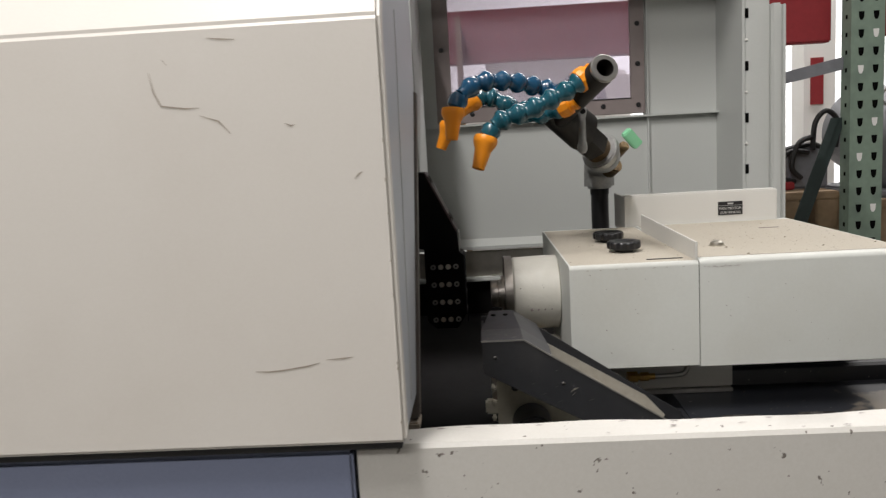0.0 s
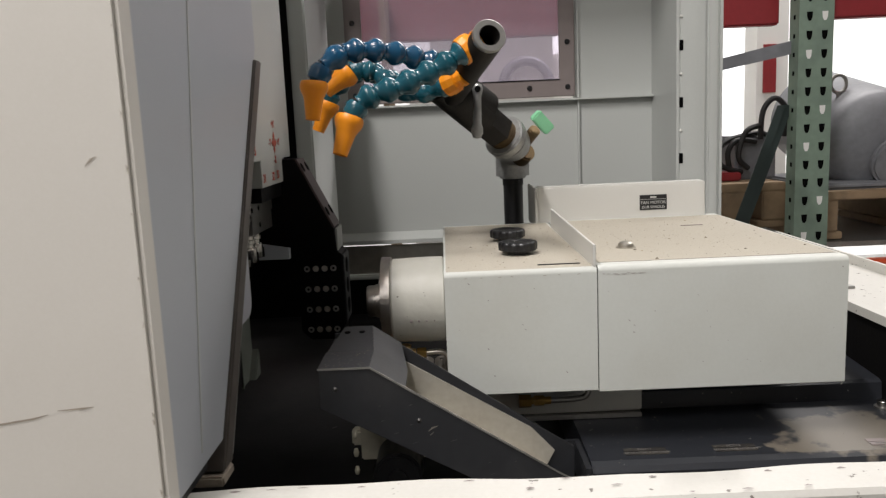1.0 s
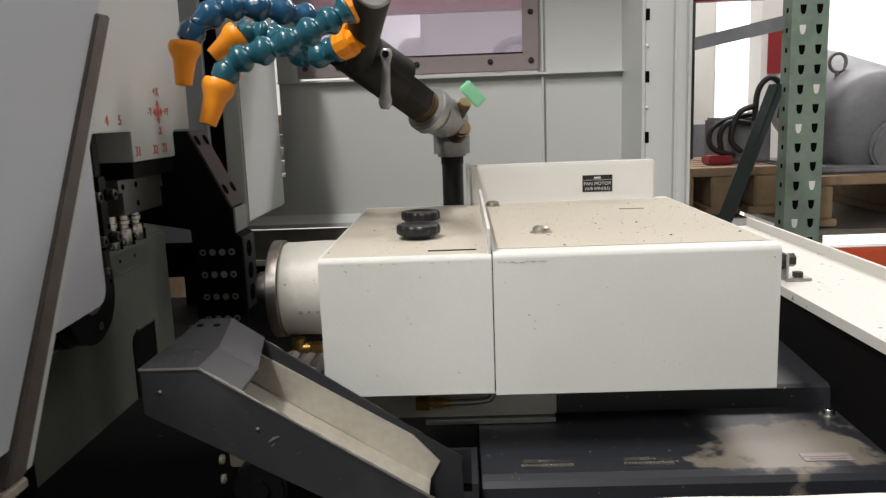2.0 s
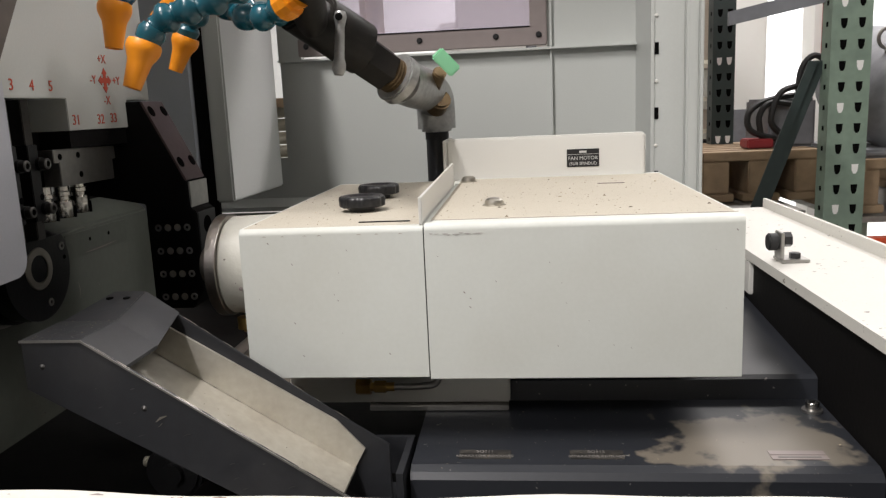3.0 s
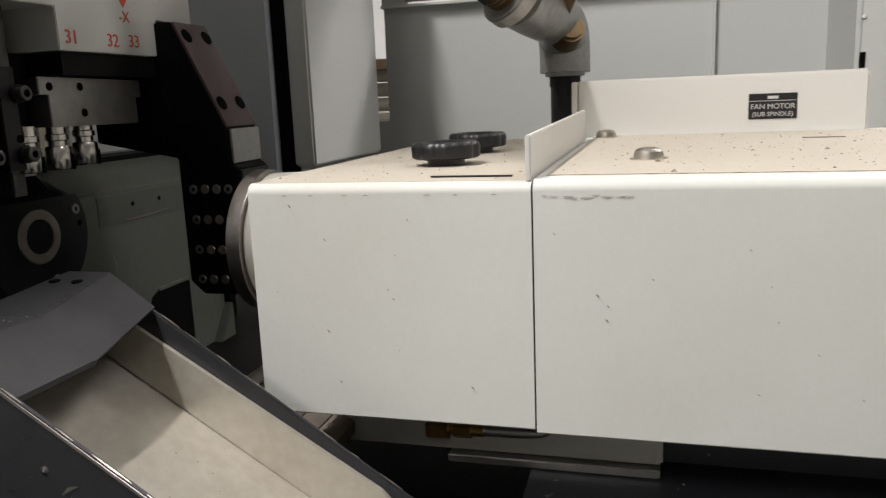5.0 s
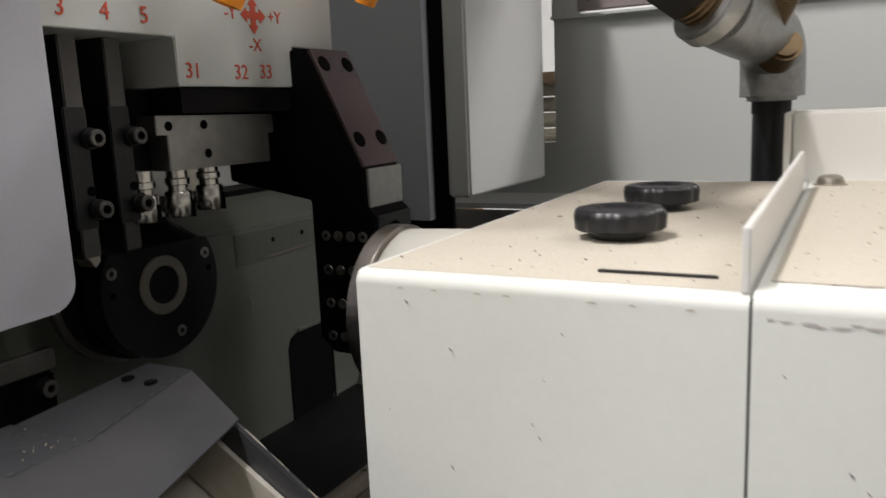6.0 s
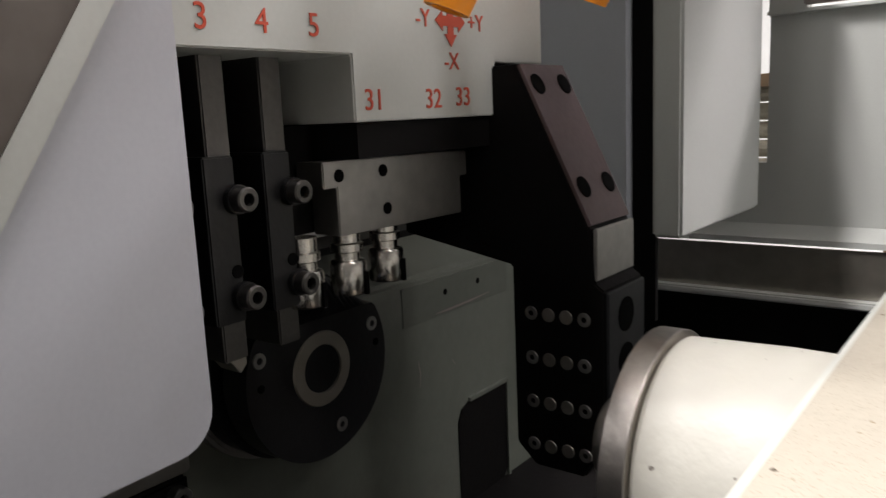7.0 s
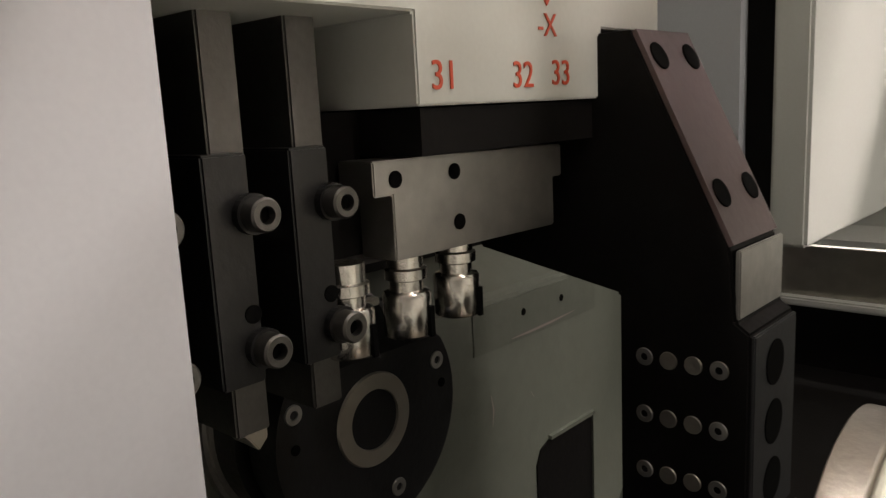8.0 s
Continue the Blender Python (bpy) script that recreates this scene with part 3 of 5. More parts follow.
part("lid_slot", box_bm(SX + 0.131, SX + 0.190, 1.232, 1.2355, SZ + 0.0005, SZ + 0.0016), PLASTIC, sub)
part("lid_slot", box_bm(SX + 0.43, SX + 0.47, 1.56, 1.562, SZ + 0.0015, SZ + 0.0026), FRAME, sub)
for x, y in ((SX + 0.281, 1.349), (SX + 0.228, 1.665)):
    part("dome_nut", lathe_bm([(0.0001, 0.0098), (0.005, 0.0096), (0.0085, 0.0088), (0.0112, 0.0066), (0.0120, 0.003), (0.0120, 0.0015), (0.015, 0.0012), (0.015, 0)], Matrix.Translation((x, y, SZ + 0.001)), 24), STAINLESS, sub, "bright dome nut", smooth=True)
random.seed(11)
for k in range(26):
    x, z = SX + random.uniform(0.01, 0.54), random.uniform(ZB + 0.02, SZ - 0.012)
    s = random.uniform(0.0004, 0.0011)
    part("chip", strip_bm([(x, SY - 0.001, z), (x + s, SY - 0.001, z - s), (x + 2 * s, SY - 0.001, z - 2.2 * s)], s * 0.6, (0, -1, 0)), FRAME, sub)
# worn paint along the front top edge and the lid's lip
for k in range(20):
    x = SX + 0.218 + 0.0162 * k + random.uniform(-0.005, 0.005)
    w = random.uniform(0.003, 0.012)
    y = SY + 0.0265 + random.uniform(-0.0006, 0.0006)
    part("worn_edge", strip_bm([(x, y, SZ + 0.0011), (x + w / 2, y + random.uniform(-0.0006, 0.0006), SZ + 0.0011), (x + w, y, SZ + 0.0011)], random.uniform(0.0004, 0.0009), (0, 0, 1)), FRAME, sub)
for k in range(7):
    x = SX + 0.02 + 0.026 * k + random.uniform(-0.01, 0.01)
    w = random.uniform(0.002, 0.006)
    part("worn_edge", strip_bm([(x, SY - 0.0004, SZ - 0.0085), (x + w / 2, SY - 0.0004, SZ - 0.0080), (x + w, SY - 0.0004, SZ - 0.0085)], 0.0004, (0, -1, 0)), SCUFF, sub)
for k in range(9):
    x, z, w = SX + 0.213 + 0.0065 * k + random.uniform(0, 0.004), SZ - 0.0098 + random.uniform(-0.0012, 0.0010), random.uniform(0.003, 0.009)
    part("smear", strip_bm([(x, SY - 0.0008, z), (x + w / 2, SY - 0.0008, z - 0.0003), (x + w, SY - 0.0008, z)], random.uniform(0.0003, 0.0009), (0, -1, 0)), SMEAR, sub, "brown rubbed smear")
part("edge_line", box_bm(SX + 0.217, SX + 0.548, SY + 0.0274, SY + 0.0281, SZ, SZ + 0.0016), SCUFF, sub)


def swarf_bm(n, put, low=0.0003, high=0.0012):
    """Small bent metal flakes strewn over a surface; put(u, v) gives a place on it."""
    bm = bmesh.new()
    for _ in range(n):
        c = Vector(put(random.random(), random.random()))
        a, L = random.uniform(0, 2 * math.pi), random.uniform(low, high) * (2.2 if random.random() < 0.06 else 1.0)
        d, e = Vector((math.cos(a), math.sin(a), 0)) * L, Vector((-math.sin(a), math.cos(a), 0)) * L * random.uniform(0.25, 0.6)
        up = Vector((0, 0, L * random.uniform(0.3, 0.8)))
        top, vs = bm.verts.new(c + up), [bm.verts.new(c + q) for q in (d, e, -d, -e)]
        for i in range(4):
            bm.faces.new((vs[i], vs[(i + 1) % 4], top))
    return bm


def on_covers(u, v):
    if u < 0.32:
        return SX + 0.006 + 0.198 * u / 0.32, SY + 0.012 + 0.45 * v, SZ + 0.0003
    return SX + 0.22 + 0.32 * (u - 0.32) / 0.68, SY + 0.032 + 0.45 * v, SZ + 0.0014


part("swarf", swarf_bm(620, on_covers, 0.0004, 0.0014), SWARF, sub, "strewn metal flakes")["kind"] = "stuff"
part("swarf", swarf_bm(170, lambda u, v: (0.40 + 0.46 * u, 1.137 + 0.19 * v, 0.8642 + 0.002 * v), 0.0002, 0.0010), SWARF, bed_cover, "strewn metal flakes")["kind"] = "stuff"
part("nose", lathe_bm([(0.060, 0.0), (0.068, 0.004), (0.0685, 0.03), (0.067, 0.084), (0.064, 0.0875), (0.02, 0.0875)], Matrix.Translation((SX + 0.002, AY, AZ)) @ Matrix.Rotation(radians(-90), 4, "Y"), 64), LOUVRE, sub, "pitted white cast nose", smooth=True)
part("nose_ring", lathe_bm([(0.03, 0.0), (0.070, 0.0), (0.0705, 0.0006), (0.0705, 0.0144), (0.0698, 0.015), (0.03, 0.015)], Matrix.Translation((SX - 0.0855, AY, AZ)) @ Matrix.Rotation(radians(-90), 4, "Y"), 72), GROUND, sub, "ground steel ring", smooth=True)
part("collet", lathe_bm([(0.034, 0.0), (0.034, 0.006), (0.027, 0.006), (0.027, 0.012), (0.0255, 0.013), (0.0255, 0.023), (0.024, 0.026), (0.016, 0.026), (0.016, -0.01)], Matrix.Translation((SX - 0.1, AY, AZ)) @ Matrix.Rotation(radians(-90), 4, "Y"), 48), GROUND, sub, "bright steel collet", smooth=True)
for k in range(9):
    part("pit", lathe_bm([(0.0001, 0.0006), (random.uniform(0.0012, 0.003), 0.0)], Matrix.Translation((SX - 0.012 - 0.006 * k, AY - 0.0662, AZ - 0.012 - 0.008 * (k % 2))) @ Matrix.Rotation(radians(90), 4, "X"), 8), FRAME, sub)
part("saddle", box_bm(SX + 0.01, SX + 0.295, 1.31, 1.62, 0.874, ZB - 0.004, 0.002), WHITE, sub)
part("saddle_shoe", box_bm(SX + 0.115, SX + 0.293, 1.302, 1.62, 0.866, 0.873, 0.001), DULL, sub)
part("saddle_guard", box_bm(SX + 0.295, SX + 0.56, 1.40, 1.66, 0.895, ZB - 0.004), CHARCOAL, sub)
# coolant line under the cover
ln = thing("lubrication_line", "brass fittings and a thin steel line under the sub spindle", "pipe fitting", (0.32, 1.275, 0.905))
part("elbow", cyl_bm((0.300, 1.285, 0.905), (0.318, 1.285, 0.905), 0.010, n=6), BRASS, ln)
part("nut", cyl_bm((0.322, 1.285, 0.905), (0.338, 1.285, 0.905), 0.008, n=6, bevel=0.001), BRASS, ln)
part("ferrule", cyl_bm((0.317, 1.285, 0.905), (0.348, 1.285, 0.905), 0.0055, n=16), BRASS, ln)
part("line", tube_bm([(0.345, 1.285, 0.905), (0.385, 1.285, 0.906), (0.402, 1.285, 0.912), (0.408, 1.285, 0.94)], 0.0045), DULL, ln, smooth=True)
l2 = thing("nose_line", "brass elbow and bent steel line below the spindle nose", "pipe fitting", (0.14, 1.36, 0.97))
part("elbow", join_bm(cyl_bm((0.128, 1.375, 0.958), (0.128, 1.375, 0.974), 0.010, n=20), cyl_bm((0.128, 1.375, 0.960), (0.145, 1.375, 0.960), 0.008, n=20)), BRASS, l2)
part("nut", cyl_bm((0.147, 1.375, 0.960), (0.162, 1.375, 0.960), 0.009, n=6, bevel=0.001), BRASS, l2)
part("line", tube_bm([(0.16, 1.375, 0.960), (0.183, 1.375, 0.961), (0.194, 1.375, 0.955), (0.198, 1.375, 0.94), (0.20, 1.375, 0.88)], 0.0045), STAINLESS, l2, smooth=True)

sign = thing("warning_plate", "black name plate with white letters on the riser", "label", (SX + 0.41, YR - 0.022, SZ + 0.03))
sx0, sx1, sz0, sz1 = SX + 0.393, SX + 0.447, SZ + 0.016, SZ + 0.046
part("plate", box_bm(sx0, sx1, YR - 0.0192, YR - 0.0178, sz0, sz1, 0.0004), PLASTIC, sign)
part("rule", box_bm(sx0 + 0.001, sx1 - 0.001, YR - 0.0196, YR - 0.0190, sz1 - 0.0090, sz1 - 0.0084), LETTER_WHITE, sign)
part("line", box_bm(sx0 + 0.021, sx1 - 0.021, YR - 0.0196, YR - 0.0190, sz1 - 0.0064, sz1 - 0.0030), LETTER_WHITE, sign)
for words, z, size in (("FAN MOTOR", sz0 + 0.0145, 0.0085), ("(SUB SPINDLE)", sz0 + 0.0055, 0.0072)):
    part("letters", text_bm(words, size, Matrix.Translation(((sx0 + sx1) / 2, YR - 0.0196, z)) @ FACE_FRONT), LETTER_WHITE, sign)


def star_knob(x, y):
    k = thing("star_knob", "black plastic star knob on the sub spindle cover", "knob", (x, y, SZ), group="cover knobs")
    bm = bmesh.new()
    n = 100
    rings = []
    for h, f in ((0.006, 0.90), (0.0075, 0.985), (0.0155, 1.0), (0.0185, 0.97), (0.020, 0.90), (0.0195, 0.55), (0.0185, 0.50)):
        ring = []
        for i in range(n):
            a = 2 * math.pi * i / n
            r = 0.0300 * f * (1 - 0.065 * (0.5 - 0.5 * math.cos(10 * a)) ** 2)
            ring.append(bm.verts.new((x + r * math.cos(a), y + r * math.sin(a), SZ + h)))
        rings.append(ring)
    for p, q in zip(rings, rings[1:]):
        for i in range(n):
            bm.faces.new((p[i], p[(i + 1) % n], q[(i + 1) % n], q[i]))
    bm.faces.new(rings[0])
    bm.faces.new(rings[-1])
    bmesh.ops.recalc_face_normals(bm, faces=bm.faces[:])
    part("grip", bm, PLASTIC, k, smooth=True)
    part("hub", cyl_bm((x, y, SZ), (x, y, SZ + 0.008), 0.016, n=28), PLASTIC, k, smooth=True)
    return k


knob = star_knob(SX + 0.114, 1.339)
copy_thing(knob, moved(knob, -0.004, 0.141))

# slatted way cover below the nose
slats = thing("way_cover", "brown riveted telescopic slat way cover", "way cover", (0.2, 1.4, 0.88))


def slat(x):
    out = [(x - 0.0125 + 0.025 * i / 8, 0.893 + 0.006 * math.sin(math.pi * i / 8)) for i in range(9)]
    return prism_bm(out + [(x + 0.0125, 0.882), (x - 0.0125, 0.882)], "y", 1.262, 1.56)


for k in range(6):
    x = 0.075 + 0.027 * k
    part("slat", slat(x), BELLOWS, slats, smooth=True)
    for y in (1.285, 1.37, 1.46, 1.54):
        part("rivet", lathe_bm([(0.0001, 0.002), (0.0025, 0.0015), (0.003, 0)], Matrix.Translation((x, y, 0.8988)), 10), STEEL, slats)
part("bed_rail", box_bm(0.05, 0.225, 1.255, 1.275, 0.858, 0.8815, 0.003), CREAM, slats, "cream painted front rail")

# ---- parts chute ----
chute = thing("parts_chute", "charcoal painted steel parts chute with a bare metal trough", "chute", (0.2, 1.09, 0.85))
y0, y1 = 1.02, 1.160
part("front_wall", prism_bm([(0.060, 1.004), (0.060, 1.0505), (0.118, 1.0505), (0.360, 0.897), (0.360, 0.80), (0.28, 0.885)], "y", y0, y0 + 0.004, 0.0008), CHARCOAL, chute)
part("rear_wall", prism_bm([(0.060, 1.004), (0.060, 1.055), (0.118, 1.055), (0.33, 0.912), (0.372, 0.885), (0.372, 0.80), (0.30, 0.845)], "y", y1, y1 + 0.004, 0.0008), CHARCOAL, chute)
part("end_wall", box_bm(0.060, 0.064, y0 + 0.004, y1, 1.006, 1.048), CHARCOAL, chute)
part("hood", prism_bm([(0.0595, 1.0515), (0.118, 1.0515), (0.158, 1.0255), (0.158, 1.022), (0.117, 1.048), (0.0595, 1.048)], "y", y0 - 0.0008, 1.085), CHARCOAL, chute, "bent charcoal hood")
rear = bmesh.new()
vs = [rear.verts.new(p) for p in ((0.060, 1.085, 1.0505), (0.118, 1.085, 1.0505), (0.158, 1.085, 1.0245), (0.147, 1.163, 1.038), (0.110, 1.166, 1.062), (0.074, 1.166, 1.062))]
rear.faces.new((vs[0], vs[1], vs[4], vs[5]))
rear.faces.new((vs[1], vs[2], vs[3], vs[4]))
hb = part("hood_back", rear, CHARCOAL, chute)
hb.modifiers.new("thick", "SOLIDIFY").thickness = 0.002
for x in (0.079, 0.098):
    part("hood_hole", cyl_bm((x, 1.146, 1.0575), (x, 1.146, 1.0602), 0.0038, n=16), HOLE, chute)
liner = [(0.10, 1.005), (0.333, 0.860), (0.333, 0.857), (0.10, 1.002)]
part("trough_floor", prism_bm(liner, "y", y0 + 0.004, y1), TROUGH, chute, "bare stainless trough floor")
part("trough_back", prism_bm([(0.10, 1.006), (0.10, 1.045), (0.315, 0.915), (0.345, 0.882), (0.333, 0.860)], "y", y1 - 0.004, y1 - 0.0005), TROUGH, chute, "bare stainless trough side")
part("worn_rim", box_bm(0.0592, 0.1185, y0 - 0.0016, y0 - 0.0009, 1.0495, 1.0518), DULL, chute, "bright worn edge")
part("worn_rim", prism_bm([(0.1185, 1.0518), (0.158, 1.0262), (0.36, 0.8982), (0.36, 0.8962), (0.158, 1.0240), (0.1185, 1.0495)], "y", y0 - 0.0016, y0 - 0.0009), DULL, chute, "bright worn edge")
part("rivet", lathe_bm([(0.0001, 0.0015), (0.003, 0)], Matrix.Translation((0.078, y0, 1.026)) @ Matrix.Rotation(radians(90), 4, "X"), 12), SCREW, chute)
part("rivet", lathe_bm([(0.0001, 0.0015), (0.003, 0)], Matrix.Translation((0.172, y0, 0.985)) @ Matrix.Rotation(radians(90), 4, "X"), 12), SCREW, chute)
part("scuff", strip_bm([(0.182, y0, 0.972), (0.187, y0, 0.976), (0.193, y0, 0.978)], 0.0012, (0, -1, 0)), STAINLESS, chute)
part("scuff", strip_bm([(0.184, y0, 0.967), (0.188, y0, 0.971)], 0.0009, (0, -1, 0)), STAINLESS, chute)
# worn bright edges of the hood
for a, b in (((0.118, y0 + 0.001, 1.0517), (0.118, 1.085, 1.0517)), ((0.118, 1.085, 1.0507), (0.110, 1.164, 1.0622)), ((0.061, y0 + 0.001, 1.0517), (0.117, y0 + 0.001, 1.0517)), ((0.122, y0 + 0.001, 1.0484), (0.357, y0 + 0.001, 0.8993)), ((0.122, y1 + 0.002, 1.0526), (0.33, y1 + 0.002, 0.9124))):
    for k in range(9):
        f, g = k / 9 + random.uniform(0, 0.04), k / 9 + random.uniform(0.05, 0.12)
        p, q = Vector(a).lerp(Vector(b), f), Vector(a).lerp(Vector(b), min(g, 1))
        part("worn_edge", strip_bm([p, p.lerp(q, 0.5), q], random.uniform(0.0003, 0.0008), (0, 0, 1)), SCREW if b[0] < 0.12 else STAINLESS, chute)


def on_chute(u, v):
    if u < 0.25:
        return 0.064 + 0.05 * u * 4, y0 + 0.006 + 0.06 * v, 1.0516
    k = (u - 0.25) / 0.75
    return 0.17 + 0.155 * k, y0 + 0.008 + 0.14 * v * v, 1.0052 - 0.6223 * (0.07 + 0.155 * k)


part("swarf", swarf_bm(130, on_chute, 0.0003, 0.0011), SWARF, chute, "strewn metal flakes")["kind"] = "stuff"
random.seed(8)
for k in range(26):
    x, y, L, a = random.uniform(0.066, 0.112), random.uniform(y0 + 0.006, 1.08), random.uniform(0.0008, 0.005), random.uniform(0, 3.1)
    d = Vector((math.cos(a), math.sin(a), 0)) * L
    part("scuff", strip_bm([Vector((x, y, 1.0515)) - d, Vector((x, y, 1.0515)), Vector((x, y, 1.0515)) + d], random.uniform(0.0002, 0.0007), (0, 0, 1)), SCREW, chute)
for k in range(16):
    x, L = random.uniform(0.07, 0.32), random.uniform(0.0008, 0.004)
    z = 1.035 - max(0, x - 0.12) * 0.63 - random.uniform(0.0, 0.06)
    part("scuff", strip_bm([(x, y0, z), (x + L, y0, z + L * 0.4), (x + 2 * L, y0, z + L * 0.6)], random.uniform(0.0002, 0.0006), (0, -1, 0)), SCREW, chute)
chute.location.x -= 0.0078
# drive under the chute
dr = thing("conveyor_drive", "cream cast plate with a black motor under the chute", "drive unit", (0.13, 1.20, 0.79))
part("plate", prism_bm([(0.07, 0.86), (0.07, 0.93), (0.085, 0.948), (0.19, 0.935), (0.24, 0.86)], "y", 1.20, 1.215, 0.002), CREAM, dr)
part("motor", cyl_bm((0.125, 1.13, 0.865), (0.125, 1.20, 0.865), 0.032, n=40, bevel=0.004), PLASTIC, dr, smooth=True)
part("motor_cap", cyl_bm((0.125, 1.124, 0.865), (0.125, 1.131, 0.865), 0.012, n=24), PLASTIC, dr)
for x in (0.10, 0.118):
    part("screw", lathe_bm([(0.003, 0.003), (0.003, 0.006), (0.0065, 0.006), (0.0065, 0)], Matrix.Translation((x, 1.20, 0.925)) @ Matrix.Rotation(radians(90), 4, "X"), 16), PLASTIC, dr)
for k in range(4):
    part("chain_link", lathe_bm([(0.0001, 0.004), (0.006, 0.002), (0.006, -0.002), (0.0001, -0.004)], Matrix.Translation((0.064, 1.19, 0.85 + 0.026 * k)) @ Matrix.Rotation(radians(90), 4, "Y"), 12), CREAM, dr)

# ---- coolant manifold ----
pipe = thing("coolant_manifold", "black and galvanised coolant pipe with valve and lever", "pipe", (0.3525, 1.868, 0.94))
part("standpipe", cyl_bm((0.3525, 1.868, 0.93), (0.3525, 1.868, 1.208), 0.0212, n=32), PLASTIC, pipe, smooth=True)
part("pipe_thread", cyl_bm((0.3525, 1.868, 1.186), (0.3525, 1.868, 1.2), 0.0225, n=32), RUBBER, pipe)
part("coupling", lathe_bm([(0.0212, 0), (0.0285, 0.001), (0.0285, 0.016), (0.0262, 0.018), (0.0262, 0.05), (0.018, 0.062), (0.0001, 0.066)], Matrix.Translation((0.3525, 1.868, 1.2)), 32), PIPE, pipe, "galvanised tee", smooth=True)
arm_a, arm_b = Vector((0.321, 1.628, 1.292)), Vector((0.232, 1.522, 1.366))
ax = (arm_b - arm_a).normalized()
part("elbow", tube_bm([(0.3525, 1.868, 1.206), (0.3525, 1.867, 1.236), (0.352, 1.850, 1.262), (0.348, 1.795, 1.276), (0.337, 1.70, 1.282), arm_a], 0.0365, n=32), PIPE, pipe, "galvanised pipe elbow", smooth=True)
part("elbow_band", cyl_bm(arm_a - ax * 0.008, arm_a + ax * 0.012, 0.0405, n=40, bevel=0.003), PIPE, pipe, smooth=True)
for k in range(3):
    part("thread_ring", cyl_bm(arm_a + ax * (0.011 + 0.006 * k), arm_a + ax * (0.016 + 0.006 * k), 0.0285, n=32, bevel=0.0012), TARNISH, pipe, smooth=True)
part("valve_end", cyl_bm(arm_a + ax * 0.028, arm_a + ax * 0.085, 0.033, n=6, bevel=0.003), BLACKPIPE, pipe)
part("valve_body", cyl_bm(arm_a + ax * 0.080, arm_a + ax * 0.215, 0.0335, n=40, bevel=0.004), BLACKPIPE, pipe, smooth=True)
part("valve_saddle", cyl_bm(arm_a + ax * 0.085 + Vector((0.008, 0, 0.014)), arm_a + ax * 0.17 + Vector((0.006, 0, 0.011)), 0.0305, n=40, bevel=0.003), BLACKPIPE, pipe, smooth=True)
part("lever", lathe_bm([(0.0001, -0.008), (0.0075, -0.007), (0.0092, 0.0), (0.0080, 0.006), (0.0064, 0.014), (0.0074, 0.058), (0.0098, 0.066), (0.0098, 0.074), (0.0065, 0.0815), (0.0001, 0.083)], look((0.264, 1.487, 1.377), (0.260, 1.472, 1.297)) @ Matrix.Rotation(radians(180), 4, "X"), 24), PIPE, pipe, "grey cast lever", smooth=True)
part("lever_pin", cyl_bm((0.264, 1.476, 1.377), (0.262, 1.54, 1.365), 0.0052, n=20), HOLE, pipe)
tube_a, tube_b = Vector((0.273, 1.266, 1.438)), Vector((0.212, 1.53, 1.362))
td = (tube_b - tube_a).normalized()
turn = td.to_track_quat("Z", "Y").to_matrix().to_4x4()
part("manifold_tube", lathe_bm([(0.0135, 0.03), (0.0145, 0.0), (0.022, 0.0), (0.0235, 0.002), (0.0235, 0.24), (0.0, 0.24)], Matrix.Translation(tube_a) @ turn, 40), BLACKPIPE, pipe, "black steel tube with an open end", smooth=True)
part("tube_rim", lathe_bm([(0.0148, -0.0006), (0.022, -0.0006), (0.0238, 0.0015), (0.0238, 0.006)], Matrix.Translation(tube_a) @ turn, 40), DULL, pipe, smooth=True)
part("drain_valve", cyl_bm((0.356, 1.745, 1.265), (0.382, 1.685, 1.304), 0.0115, n=20, bevel=0.002), TARNISH, pipe, "tarnished brass cock", smooth=True)
part("drain_band", cyl_bm((0.360, 1.79, 1.246), (0.373, 1.76, 1.262), 0.020, n=36, bevel=0.004), TARNISH, pipe, smooth=True)
hd = Matrix.Translation((0.394, 1.668, 1.318)) @ Matrix.Rotation(radians(-42), 4, "Y") @ Matrix.Rotation(radians(15), 4, "X")
grip = box_bm(-0.0115, 0.0115, -0.010, 0.010, -0.022, 0.022, 0.0025)
grip.transform(hd)
part("cock_handle", grip, MINT, pipe, "mint green plastic handle")


